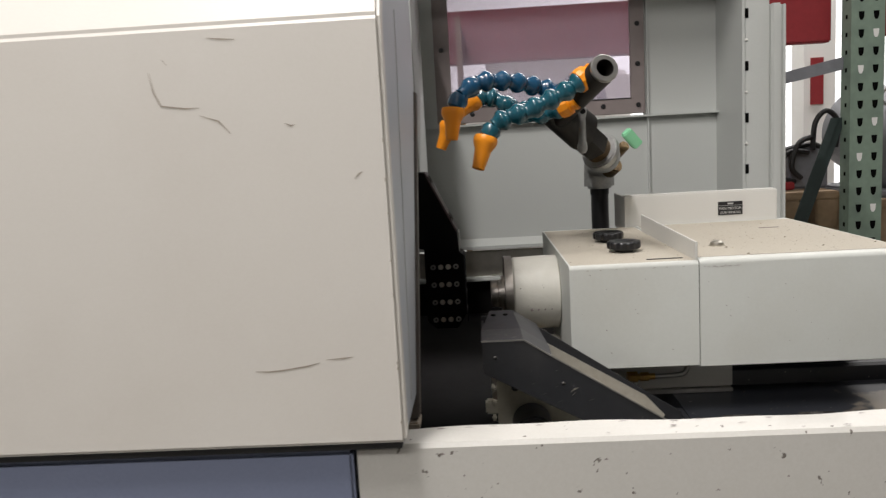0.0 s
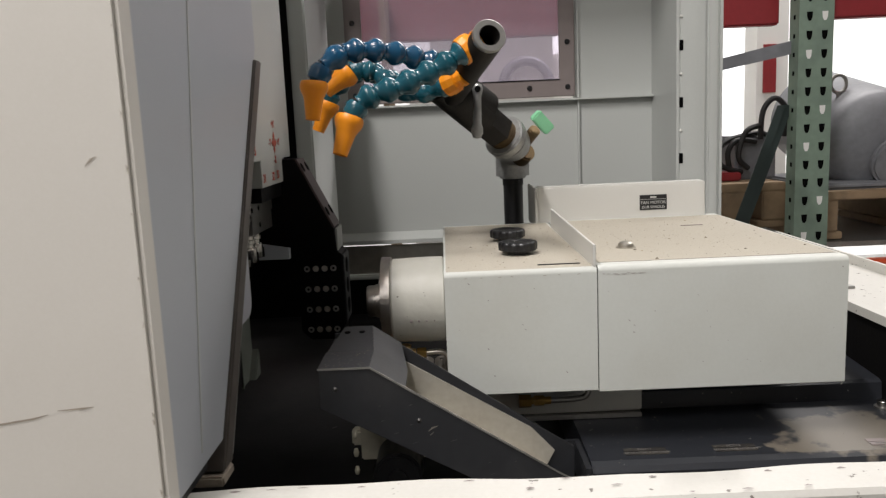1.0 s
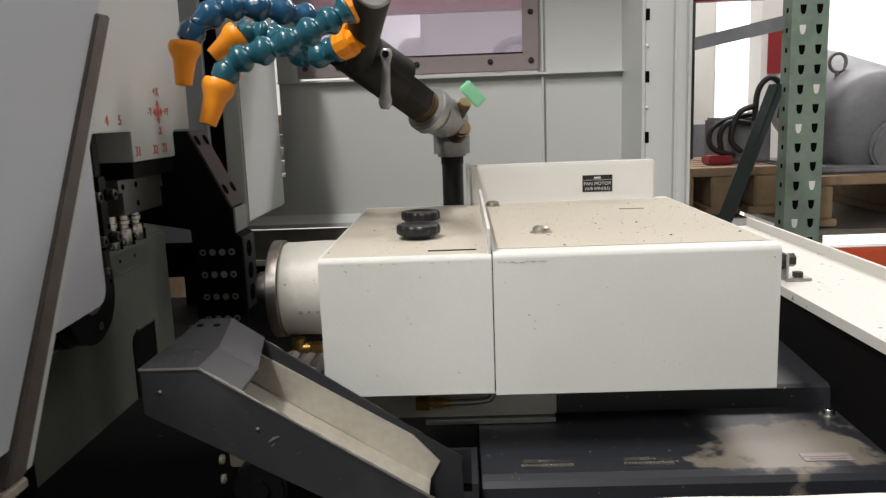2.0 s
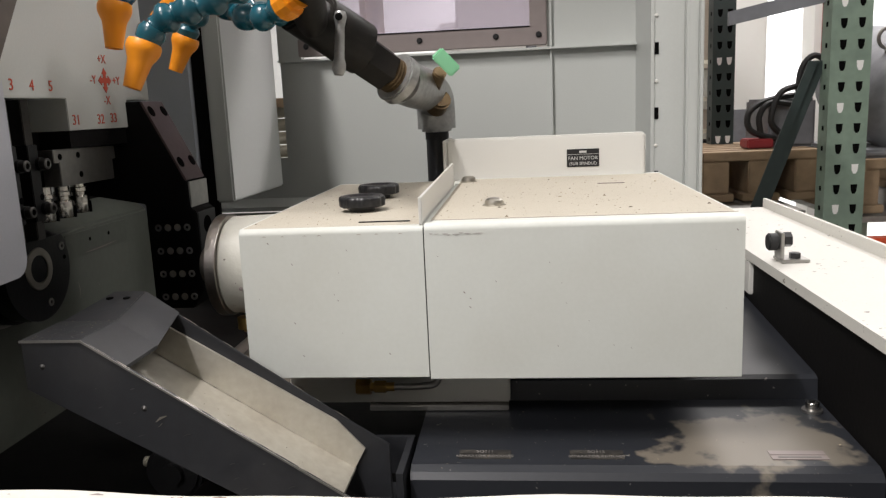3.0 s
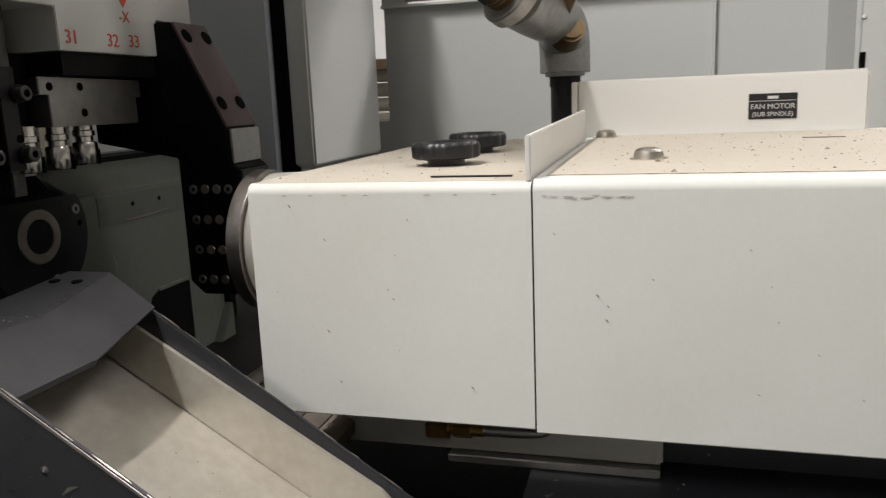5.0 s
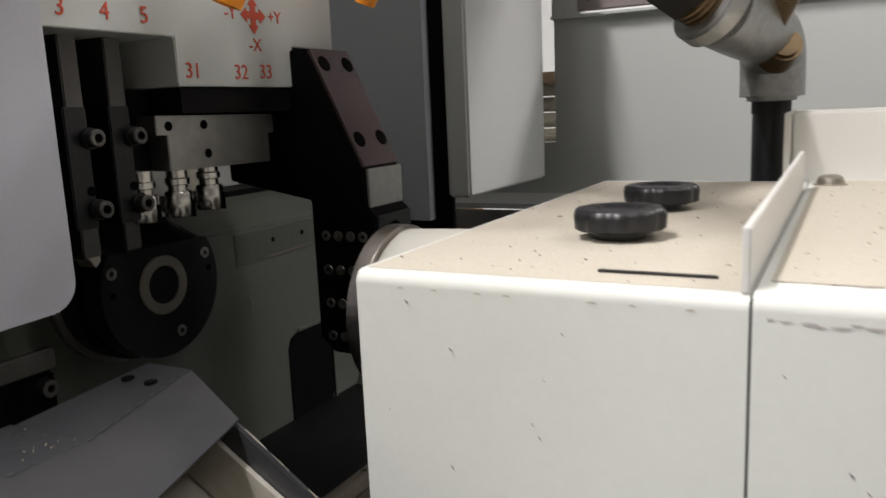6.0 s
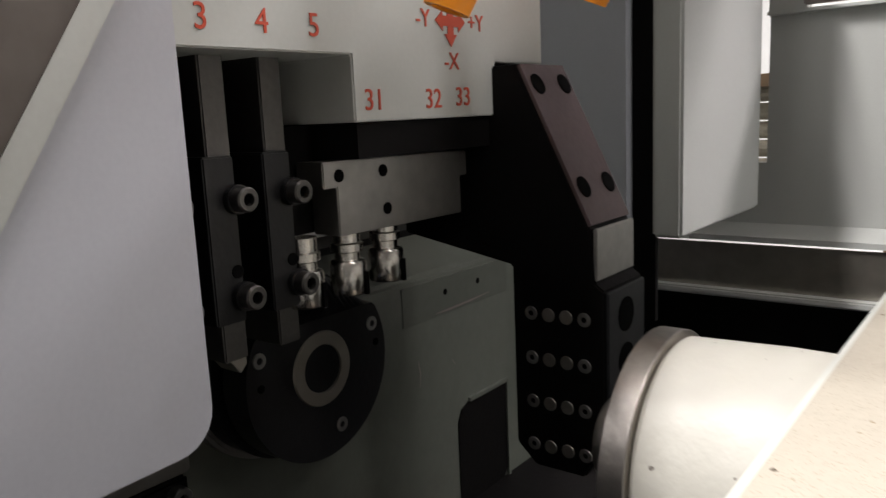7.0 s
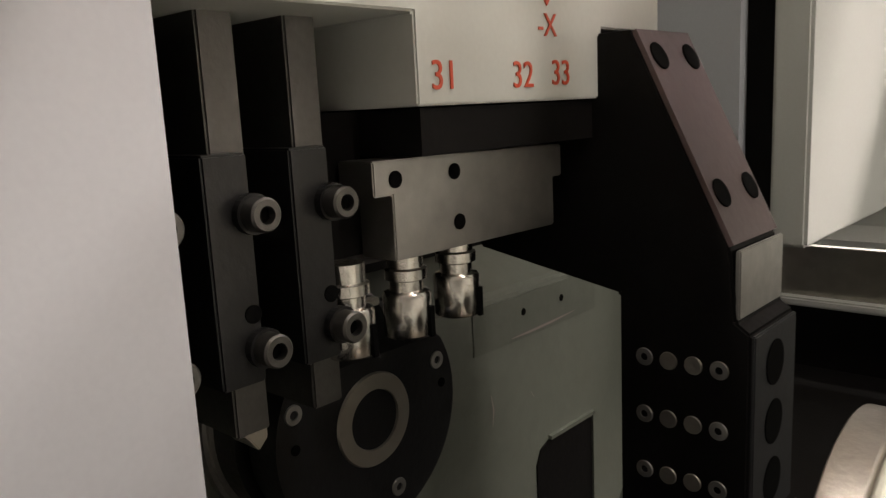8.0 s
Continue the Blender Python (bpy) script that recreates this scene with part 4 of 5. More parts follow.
def flex_hose(points, tip, blue):
    """A hose of ball jointed segments that ends in an orange nozzle."""
    h = thing("coolant_hose", "blue green segmented coolant hose with an orange nozzle", "coolant hose", points[0], group="coolant hoses")
    pts = [Vector(p) for p in points]
    for a, b in zip(pts, pts[1:-1]):
        L = (b - a).length
        prof = [(0.0001, -0.003), (0.0105, -0.001), (0.0145, 0.002), (0.0180, L * 0.28), (0.0186, L * 0.42), (0.0182, L * 0.52), (0.0150, L * 0.66), (0.0125, L * 0.84), (0.0118, L * 0.95), (0.0125, L * 1.04), (0.0001, L * 1.08)]
        part("segment", lathe_bm(prof, Matrix.Translation(a) @ (b - a).to_track_quat("Z", "Y").to_matrix().to_4x4(), 28), blue, h, smooth=True)
    a, b = pts[-2], pts[-1]
    L = (b - a).length
    part("ball", lathe_bm([(0.0001, -0.003), (0.0145, 0.002), (0.0178, L * 0.35), (0.0150, L * 0.8), (0.0001, L * 1.05)], Matrix.Translation(a) @ (b - a).to_track_quat("Z", "Y").to_matrix().to_4x4(), 28), blue, h, smooth=True)
    t = Vector(tip)
    L = (t - b).length
    part("nozzle", lathe_bm([(0.012, -0.005), (0.0190, -0.004), (0.0205, 0.000), (0.0205, 0.006), (0.0192, 0.010), (0.0148, 0.019), (0.0138, 0.024), (0.0104, L), (0.0072, L), (0.0072, L * 0.6)], Matrix.Translation(b) @ (t - b).to_track_quat("Z", "Y").to_matrix().to_4x4(), 28), ORANGE, h, "orange nozzle", smooth=True)
    a, b = pts[0], pts[1]
    d = (b - a).normalized()
    part("connector", lathe_bm([(0.010, -0.026), (0.0165, -0.025), (0.0165, -0.020), (0.0150, -0.019), (0.0150, -0.014), (0.0200, -0.012), (0.0215, -0.002), (0.0205, 0.008), (0.013, 0.010)], Matrix.Translation(a) @ d.to_track_quat("Z", "Y").to_matrix().to_4x4(), 12), ORANGE, h, "orange threaded connector")
    return h


BLUEHOSE = mat("blue_plastic", (0.007, 0.068, 0.145), 0.25, vary=0.15, grain=30, coat=0.3)
flex_hose([(0.240, 1.310, 1.424), (0.222, 1.304, 1.412), (0.197, 1.30, 1.398), (0.170, 1.295, 1.387), (0.141, 1.29, 1.374), (0.111, 1.287, 1.369), (0.088, 1.284, 1.355), (0.0725, 1.281, 1.333)], (0.057, 1.270, 1.284), TEAL)
flex_hose([(0.222, 1.395, 1.405), (0.200, 1.413, 1.416), (0.174, 1.408, 1.423), (0.147, 1.39, 1.429), (0.119, 1.37, 1.434), (0.090, 1.355, 1.435), (0.062, 1.345, 1.433), (0.034, 1.332, 1.412), (0.0185, 1.325, 1.386)], (0.014, 1.32, 1.335), BLUEHOSE)
flex_hose([(0.222, 1.45, 1.392), (0.195, 1.463, 1.386), (0.165, 1.475, 1.383), (0.135, 1.49, 1.388), (0.104, 1.51, 1.409), (0.070, 1.53, 1.420), (0.038, 1.55, 1.408), (0.012, 1.56, 1.386), (0.004, 1.56, 1.366)], (-0.017, 1.558, 1.319), TEAL)
flex_hose([(0.218, 1.385, 1.385), (0.190, 1.40, 1.374), (0.160, 1.42, 1.372), (0.128, 1.44, 1.386), (0.098, 1.45, 1.408), (0.076, 1.447, 1.415), (0.056, 1.44, 1.409)], (0.020, 1.43, 1.380), TEAL)

# ---- headstock and guide bush ----
bed = thing("headstock", "grey green painted cast headstock, worn at the edges", "machine casting", (-0.4, 1.6, 0.78))
part("casting", prism_bm([(-0.60, 0.70), (-0.60, 1.10), (-0.305, 1.108), (-0.252, 1.070), (-0.25, 1.062), (-0.25, 0.70)], "y", 1.0, 1.875, 0.004), BED, bed, smooth=True)
part("boss", box_bm(-0.252, -0.2492, 1.58, 1.78, 1.02, 1.062, 0.0006), BED, bed)
for y in (1.65, 1.713):
    part("hole", cyl_bm((-0.2515, y + 0.004, 1.045), (-0.2489, y + 0.004, 1.045), 0.0035, n=14), HOLE, bed)
part("weld_line", strip_bm([(-0.2490, 1.634, 1.024), (-0.2490, 1.66, 1.024), (-0.2490, 1.70, 1.025), (-0.2490, 1.738, 1.027)], 0.0012, (1, 0, 0)), FRAME, bed, "rusty weld line")
# no recess is cut: a black sheet paints the pocket's inner shade
part("pocket", prism_bm([(1.668, 0.763), (1.668, 0.885), (1.675, 0.899), (1.69, 0.905), (1.768, 0.905), (1.768, 0.79), (1.745, 0.763)], "x", -0.252, -0.2485), BLACK, bed, "thin black sheet standing in for a pocket's shaded depth")
part("pocket_rim", join_bm(box_bm(-0.252, -0.246, 1.768, 1.772, 0.78, 0.907), box_bm(-0.252, -0.246, 1.69, 1.772, 0.905, 0.909)), BED, bed)
part("foot", prism_bm([(1.50, 0.70), (1.50, 0.735), (1.79, 0.735), (1.875, 0.84), (1.875, 0.70)], "x", -0.252, -0.235, 0.002), BED, bed)
part("cap_plate", box_bm(-0.262, -0.245, 1.02, 1.312, 0.72, 0.972, 0.003), BLACK, bed, "black cover plate")
part("cap_trim", box_bm(-0.262, -0.240, 1.02, 1.312, 0.976, 0.996, 0.002), DULL, bed, "scuffed steel trim")
part("cap_screw", lathe_bm([(0.004, 0.004), (0.004, 0.009), (0.0085, 0.009), (0.009, 0.008), (0.009, 0.0)], Matrix.Translation((-0.245, 1.30, 0.958)) @ Matrix.Rotation(radians(90), 4, "Y"), 20), DULL, bed)
part("stain", strip_bm([(-0.2485, 1.60, 0.98), (-0.2485, 1.603, 0.965), (-0.2485, 1.601, 0.95)], 0.001, (1, 0, 0)), FRAME, bed)
part("stain", strip_bm([(-0.2485, 1.66, 0.965), (-0.2485, 1.665, 0.958)], 0.0012, (1, 0, 0)), FRAME, bed)

structure("splash_wall", box_bm(-0.40, -0.36, 1.0, 1.945, 1.115, 1.80), GREY, "grey painted splash wall behind the tools", "panel")
structure("slide_gap", box_bm(-0.36, -0.30, 1.0, 1.9, 1.095, 1.112), BLACK, "black strip filling the gap along the bed", "trim")
for ya, yb, mt in ((1.30, 1.395, GREY), (1.405, 1.475, CREAM), (1.49, 1.60, DULL), (1.605, 1.66, CREAM), (1.665, 1.71, GREY)):
    g = thing("guard_plate", "pale stained guard plate above the bed", "guard plate", (-0.345, (ya + yb) / 2, 1.118), group="guard plates")
    part("sheet", box_bm(-0.359, -0.352, ya, yb, 1.113, 1.21, 0.001), mt, g)


def chord_disc(r, x0, x1, cut0, cut1):
    """A disc round the spindle axis with its top cut by a slanted flat."""
    bm = bmesh.new()
    n = 72
    back, front = [], []
    for i in range(n):
        a = 2 * math.pi * i / n
        y, z = r * math.cos(a), r * math.sin(a)
        for ring, x, cut in ((back, x0, cut0), (front, x1, cut1)):
            zz = min(z, cut)
            ring.append(bm.verts.new((x, AY + y, AZ + zz)))
    for i in range(n):
        j = (i + 1) % n
        bm.faces.new((back[i], back[j], front[j], front[i]))
    bm.faces.new(front)
    bm.faces.new(back)
    bmesh.ops.recalc_face_normals(bm, faces=bm.faces[:])
    return bm


bush = thing("guide_bush", "black oxide guide bush holder with a bare steel bore", "guide bush", (-0.22, AY, AZ - 0.075))
part("back_flange", cyl_bm((-0.262, AY, AZ), (-0.238, AY, AZ), 0.086, n=72, bevel=0.003), DULL, bush, "worn steel flange", smooth=True)
part("collar", chord_disc(0.080, -0.238, -0.216, 0.070, 0.066), OXIDE, bush)
part("groove", cyl_bm((-0.217, AY, AZ), (-0.206, AY, AZ), 0.066, n=64), HOLE, bush)
part("face_disc", chord_disc(0.0755, -0.207, -0.180, 0.070, 0.041), OXIDE, bush)
part("flat_edge", box_bm(-0.2075, -0.200, AY - 0.030, AY + 0.030, AZ + 0.066, AZ + 0.0712, 0.001), STAINLESS, bush, "bright worn edge")
part("bore_ring", lathe_bm([(0.019, -0.05), (0.0195, 0.0), (0.020, 0.0015), (0.030, 0.0015), (0.031, 0.0)], Matrix.Translation((-0.180, AY, AZ)) @ Matrix.Rotation(radians(90), 4, "Y"), 48), STAINLESS, bush, "bare steel bore ring", smooth=True)
part("bore", cyl_bm((-0.235, AY, AZ), (-0.228, AY, AZ), 0.0195, n=32), HOLE, bush)
for ang, r in ((21, 0.064), (-72, 0.056), (159, 0.066)):
    y, z = AY + r * math.cos(radians(ang)), AZ + r * math.sin(radians(ang))
    part("screw", lathe_bm([(0.0028, -0.003), (0.0028, 0.0012), (0.0058, 0.0012), (0.0062, 0.0006), (0.0062, 0.0)], Matrix.Translation((-0.180, y, z)) @ Matrix.Rotation(radians(90), 4, "Y"), 20), DULL, bush)
for ang, r in ((5, 0.064), (178, 0.062)):
    y, z = AY + r * math.cos(radians(ang)), AZ + r * math.sin(radians(ang))
    part("tapped_hole", cyl_bm((-0.1805, y, z), (-0.1794, y, z), 0.0032, n=16), HOLE, bush)
oil = thing("oil_line", "bent brown steel oil line above the guide bush", "pipe", (-0.2, 1.3, 1.2))
part("line", tube_bm([(-0.2, 1.297, 1.26), (-0.2, 1.294, 1.215), (-0.2, 1.296, 1.195), (-0.2, 1.340, 1.150), (-0.2, 1.354, 1.134), (-0.2, 1.357, 1.113)], 0.004), PURPLE, oil, smooth=True)
part("bracket", box_bm(-0.215, -0.185, 1.255, 1.305, 1.238, 1.241), DULL, oil)
part("bolt", cyl_bm((-0.2, 1.29, 1.222), (-0.2, 1.29, 1.238), 0.009, n=20), DULL, oil)

# ---- gang tool slide ----
gang = thing("tool_slide", "grey painted gang tool slide with red station numbers", "tool slide", (-0.2, 1.35, 1.13))
NP = -0.073
part("number_plate", prism_bm([(1.03, 1.278), (1.345, 1.278), (1.345, 1.237), (1.503, 1.237), (1.503, 1.277), (1.574, 1.277), (1.574, 1.56), (1.03, 1.56)], "x", NP - 0.085, NP, 0.001), GREY, gang, "light grey plate with red numbers")
part("under_block", box_bm(NP - 0.08, NP - 0.004, 1.35, 1.50, 1.214, 1.236), BLACK, gang)
part("body", box_bm(-0.34, -0.16, 1.03, 1.57, 1.17, 1.56), BLACK, gang)
# black filler that stands in for shade below the number plate
part("upper_shadow_block", box_bm(-0.16, -0.12, 1.31, 1.57, 1.165, 1.236), BLACK, gang)
for words, y, z, size in (("1", 1.162, 1.293, 0.019), ("2", 1.20, 1.293, 0.019), ("3", 1.238, 1.293, 0.019), ("4", 1.277, 1.293, 0.019), ("5", 1.315, 1.293, 0.019), ("31", 1.363, 1.250, 0.019), ("32", 1.424, 1.250, 0.019), ("33", 1.459, 1.251, 0.019), ("-X", 1.447, 1.276, 0.017), ("+X", 1.444, 1.333, 0.017), ("-Y", 1.416, 1.304, 0.017), ("+Y", 1.478, 1.304, 0.017)):
    part("number", text_bm(words, size, Matrix.Translation((NP + 0.0004, y, z)) @ FACE_X), LETTER_RED, gang)
star = []
for dy, dz in ((0, 1), (-1, 0), (0, -1), (1, 0)):
    c = Vector((1.447, 1.304))
    d, e = Vector((dy, dz)), Vector((dz, -dy))
    star += [c + d * 0.009 + e * 0.0035, c + d * 0.009 + e * 0.007, c + d * 0.0175, c + d * 0.009 - e * 0.007, c + d * 0.009 - e * 0.0035, c + d * 0.0035 - e * 0.0035]
part("arrow_cross", prism_bm([(p.x, p.y) for p in star], "x", NP, NP + 0.0006), LETTER_RED, gang, "red four way arrow")
# steel plate and live tool spindles
DYP, DXP = -0.016, 0.007
part("spindle_plate", prism_bm([(y + DYP, z) for y, z in ((1.349, 1.196), (1.349, 1.213), (1.504, 1.211), (1.504, 1.192), (1.495, 1.192), (1.495, 1.163), (1.361, 1.164), (1.361, 1.196))], "x", DXP - 0.125, DXP - 0.10, 0.0008), DULL, gang, "brushed steel plate with dark holes")
for y, z in ((1.363, 1.2035), (1.4055, 1.2035), (1.408, 1.177)):
    part("hole", cyl_bm((DXP - 0.1003, y + DYP, z), (DXP - 0.0993, y + DYP, z), 0.0042, n=18), HOLE, gang)
for y, up in ((1.340, 0.0), (1.380, 0.0), (1.419, 0.002)):
    y += DYP
    part("live_spindle", lathe_bm([(0.006, 0.006), (0.006, 0.0), (0.0120, 0.0), (0.0128, 0.0012), (0.0128, 0.0215), (0.0118, 0.0232), (0.0090, 0.0240), (0.0090, 0.029), (0.0112, 0.030), (0.0112, 0.035), (0.0095, 0.036), (0.0095, 0.045)], Matrix.Translation((DXP - 0.114, y, 1.121 + up)), 28), STEEL, gang, "ground steel collet chuck", smooth=True)
    part("slit", box_bm(DXP - 0.1023, DXP - 0.1004, y + 0.003, y + 0.006, 1.1205 + up, 1.1365 + up), HOLE, gang)


def tool(y, zt, insert):
    """One clamped turning tool with its two cap screws."""
    h = part("tool_holder", box_bm(-0.16, -0.100, y - 0.020, y + 0.001, 1.125, 1.222, 0.001), OXIDE, gang)
    part("shank", box_bm(-0.15, -0.107, y - 0.012, y + 0.005, 1.10, 1.31, 0.001), SCREW, h, "ground steel tool shank")
    part("tip", prism_bm([(y - 0.009, 1.101), (y + 0.004, 1.101), (y + 0.004, zt + 0.002), (y - 0.001, zt - 0.003), (y - 0.006, zt + 0.004)], "x", -0.128, -0.108, 0.0006), insert, h)
    for z in (1.197, 1.140):
        part("washer", cyl_bm((-0.1005, y, z), (-0.096, y, z), 0.0086, n=24), OXIDE, h)
        part("cap_screw", lathe_bm([(0.0038, 0.004), (0.0038, 0.009), (0.0064, 0.009), (0.0073, 0.008), (0.0073, 0.0)], Matrix.Translation((-0.0965, y, z)) @ Matrix.Rotation(radians(90), 4, "Y"), 24), SCREW, h, "steel socket cap screw", smooth=True)
        part("socket", cyl_bm((-0.093, y, z), (-0.0912, y, z), 0.0038, n=6), HOLE, h)
    part("side_hole", cyl_bm((-0.1005, y - 0.003, 1.155), (-0.0994, y - 0.003, 1.155), 0.004, n=16), HOLE, h)


for y, zt, mt in ((1.110, 1.105, CHARCOAL), (1.149, 1.105, CHARCOAL), (1.188, 1.096, CHARCOAL), (1.227, 1.094, STAINLESS), (1.270, 1.094, STAINLESS), (1.312, 1.110, CHARCOAL)):
    tool(y, zt, mt)
part("cutoff_block", prism_bm([(-0.16, 1.115), (-0.108, 1.120), (-0.10, 1.132), (-0.10, 1.175), (-0.16, 1.175)], "y", 1.045, 1.082, 0.001), CHARCOAL, gang)
part("cutoff_cover", box_bm(-0.16, -0.096, 1.041, 1.083, 1.172, 1.25, 0.006), WHITE, gang, "white rounded cover")

# tool post with angled face
tp = thing("rear_tool_post", "black tool post with brown angled face and rows of set screws", "tool post", (0.0, 1.53, 0.955))
P0, P1 = 1.498, 1.566
part("body", prism_bm([(-0.16, 1.274), (-0.042, 1.274), (0.0165, 1.153), (0.020, 1.112), (0.0285, 1.106), (0.0285, 0.985), (0.010, 0.956), (-0.034, 0.956), (-0.051, 0.972), (-0.051, 1.12), (-0.16, 1.14)], "y", P0, P1, 0.0015), BLACK, tp)
fd = Vector((0.0585, 0, -0.121)).normalized()
fn = Vector((0.121, 0, 0.0585)).normalized()
ang = bmesh.new()
q = [Vector((-0.0415, y, 1.2745)) + fn * 0.0015 + fd * L for L, y in ((0.001, P0 + 0.001), (0.1335, P0 + 0.001), (0.1335, P1 - 0.001), (0.001, P1 - 0.001))]
lo = [p - fn * 0.003 for p in q]
hv, lv = [ang.verts.new(p) for p in q], [ang.verts.new(p) for p in lo]
ang.faces.new(hv)
for i in range(4):
    ang.faces.new((hv[i], lv[i], lv[(i + 1) % 4], hv[(i + 1) % 4]))
bmesh.ops.recalc_face_normals(ang, faces=ang.faces[:])
part("angled_face", ang, PURPLE, tp, "brown oxide angled face")
for L in (0.018, 0.104):
    for y in (P0 + 0.014, P1 - 0.013):
        c = Vector((-0.0415, y, 1.2745)) + fn * 0.0012 + fd * L
        part("bore", cyl_bm(c, c + fn * 0.0012, 0.0085, n=24), HOLE, tp)
part("side_plate", box_bm(0.0185, 0.0215, P0 + 0.002, P1 - 0.001, 1.113, 1.152, 0.0008), DULL, tp, "bare steel side")
part("side_plate", box_bm(0.028, 0.0305, P0 + 0.002, P1 - 0.001, 0.986, 1.105, 0.0008), CHARCOAL, tp)
for k in range(4):
    z = 1.083 - 0.0362 * k
    part("tool_bore", cyl_bm((0.0302, P0 + 0.032, z), (0.0312, P0 + 0.032, z), 0.0135, n=28), HOLE, tp)
    for i in range(4):
        x = -0.0345 + 0.0153 * i
        mt = DULL if i in (0, 3) else STAINLESS
        part("set_screw", lathe_bm([(0.0022, -0.0015) if i in (0, 3) else (0.0001, 0.0008), (0.0024, 0.001), (0.0052, 0.001), (0.0056, 0.0)], Matrix.Translation((x, P0, z)) @ Matrix.Rotation(radians(90), 4, "X"), 18), mt, tp)

tp.location.x -= 0.0065

# ---- beyond the machine ----
def rack_post(x, y, w, d, z1, mt):
    p = thing("rack_upright", "green perforated pallet rack upright", "rack upright", (x, y, FLOOR), group="rack uprights")
    t = 0.006
    part("face", box_bm(x, x + w, y, y + t, FLOOR, z1), mt, p)
    part("flange", box_bm(x, x + t, y + t, y + d, FLOOR, z1), mt, p)
    part("flange", box_bm(x + w - t, x + w, y + t, y + d, FLOOR, z1), mt, p)
    n = int((z1 - 0.75) / 0.068)
    for k in range(n):
        z = 0.78 + 0.068 * k
        for dx in (w * 0.30, w * 0.74):
            drop = [(x + dx - 0.011, z + 0.014), (x + dx + 0.011, z + 0.014), (x + dx + 0.009, z - 0.008), (x + dx + 0.004, z - 0.018), (x + dx - 0.004, z - 0.018), (x + dx - 0.009, z - 0.008)]
            part("slot", prism_bm(drop, "y", y - 0.001, y + 0.0005), HOLE if (k * 7 + int(dx * 100)) % 5 else WALL, p)
        part("slot", box_bm(x - 0.001, x + 0.0005, y + 0.03, y + 0.045, z - 0.008, z + 0.008), HOLE, p)
    return p


rack_post(1.530, 3.10, 0.128, 0.08, 2.3, RACK)
rack_post(1.355, 3.95, 0.095, 0.09, 2.3, RACK_DARK)
beam = thing("rack_beam", "dark red pallet rack beam", "rack beam", (0.5, 3.3, 1.7), group="rack beams")
part("beam", box_bm(-1.6, 1.50, 3.20, 3.26, 1.648, 1.86, 0.006), RED, beam)
b2 = thing("rack_beam", "dark red pallet rack beam", "rack beam", (2.5, 3.2, 1.7), group="rack beams")
part("beam", box_bm(1.66, 3.4, 3.14, 3.20, 1.655, 1.85, 0.006), RED, b2)
b3 = thing("rack_beam", "orange pallet rack beam at knee height", "rack beam", (2.0, 3.1, 0.7), group="rack beams")
part("beam", box_bm(1.66, 3.4, 3.11, 3.17, 0.62, 0.74, 0.006), ORANGE_BEAM, b3)
brace = thing("rack_brace", "green steel rack brace", "rack brace", (1.4, 3.2, 1.1), group="rack braces")
part("bar", prism_bm([(1.285, 0.80), (1.318, 0.80), (1.512, 1.345), (1.480, 1.345)], "y", 3.15, 3.155), RACK_DARK, brace)
part("flange", prism_bm([(1.318, 0.80), (1.350, 0.80), (1.545, 1.345), (1.512, 1.345)], "y", 3.165, 3.20), RACK_DARK, brace)
brace2 = thing("rack_brace", "dull grey steel horizontal rack brace", "rack brace", (1.3, 3.6, 1.5), group="rack braces")
part("bar", prism_bm([(1.22, 1.475), (1.54, 1.535), (1.54, 1.585), (1.22, 1.52)], "y", 3.16, 3.18), GREY_MOTOR, brace2)


for nm, x0, x1, z in (("rack_deck", 1.66, 3.4, 0.805), ("rack_deck", 1.10, 1.50, 0.835)):
    dk = thing(nm, "steel rack deck under the pallets", "rack deck", ((x0 + x1) / 2, 3.6, z), group="rack decks")
    part("sheet", box_bm(x0, x1, 3.18, 4.2, z - 0.02, z), DULL, dk)
    for x in (x0 + 0.03, x1 - 0.03):
        for y in (3.2, 4.15):
            part("leg", box_bm(x - 0.02, x + 0.02, y - 0.02, y + 0.02, FLOOR, z - 0.02), RACK, dk)


def pallet(x0, x1, y0, y1, z):
    p = thing("pallet", "worn wooden pallet on the rack", "pallet", ((x0 + x1) / 2, (y0 + y1) / 2, z - 0.22), group="pallets")
    n = 6
    for k in range(n):
        ya = y0 + (y1 - y0) * k / n
        part("board", box_bm(x0, x1, ya, ya + (y1 - y0) / n - 0.02, z - 0.035, z, 0.004), WOOD, p)
    for k in range(3):
        xa = x0 + (x1 - x0 - 0.10) * k / 2
        part("block", box_bm(xa, xa + 0.10, y0, y1, z - 0.16, z - 0.035, 0.005), WOOD, p)
        part("foot_board", box_bm(xa - 0.02, xa + 0.12, y0, y1, z - 0.19, z - 0.16, 0.004), WOOD, p)
    return p


pallet(1.66, 2.7, 3.22, 4.1, 1.0)
pallet(1.20, 1.64, 3.42, 4.1, 1.03)
mo = thing("electric_motor", "large grey electric motor on a wooden pallet", "motor", (2.05, 3.5, 1.0))
part("frame", lathe_bm([(0.0001, 0.0), (0.10, 0.0), (0.16, 0.02), (0.205, 0.06), (0.215, 0.10), (0.215, 0.60), (0.17, 0.66), (0.0001, 0.66)], Matrix.Translation((1.98, 3.30, 1.165)) @ Matrix.Rotation(radians(-78), 4, "X"), 40), GREY_MOTOR, mo, smooth=True)
part("end_bell", cyl_bm((2.02, 3.275, 1.10), (2.02, 3.31, 1.11), 0.10, n=36, bevel=0.01), GREY_MOTOR, mo, smooth=True)
part("base", box_bm(1.72, 2.24, 3.28, 3.9, 1.0, 1.03, 0.01), GREY_MOTOR, mo)
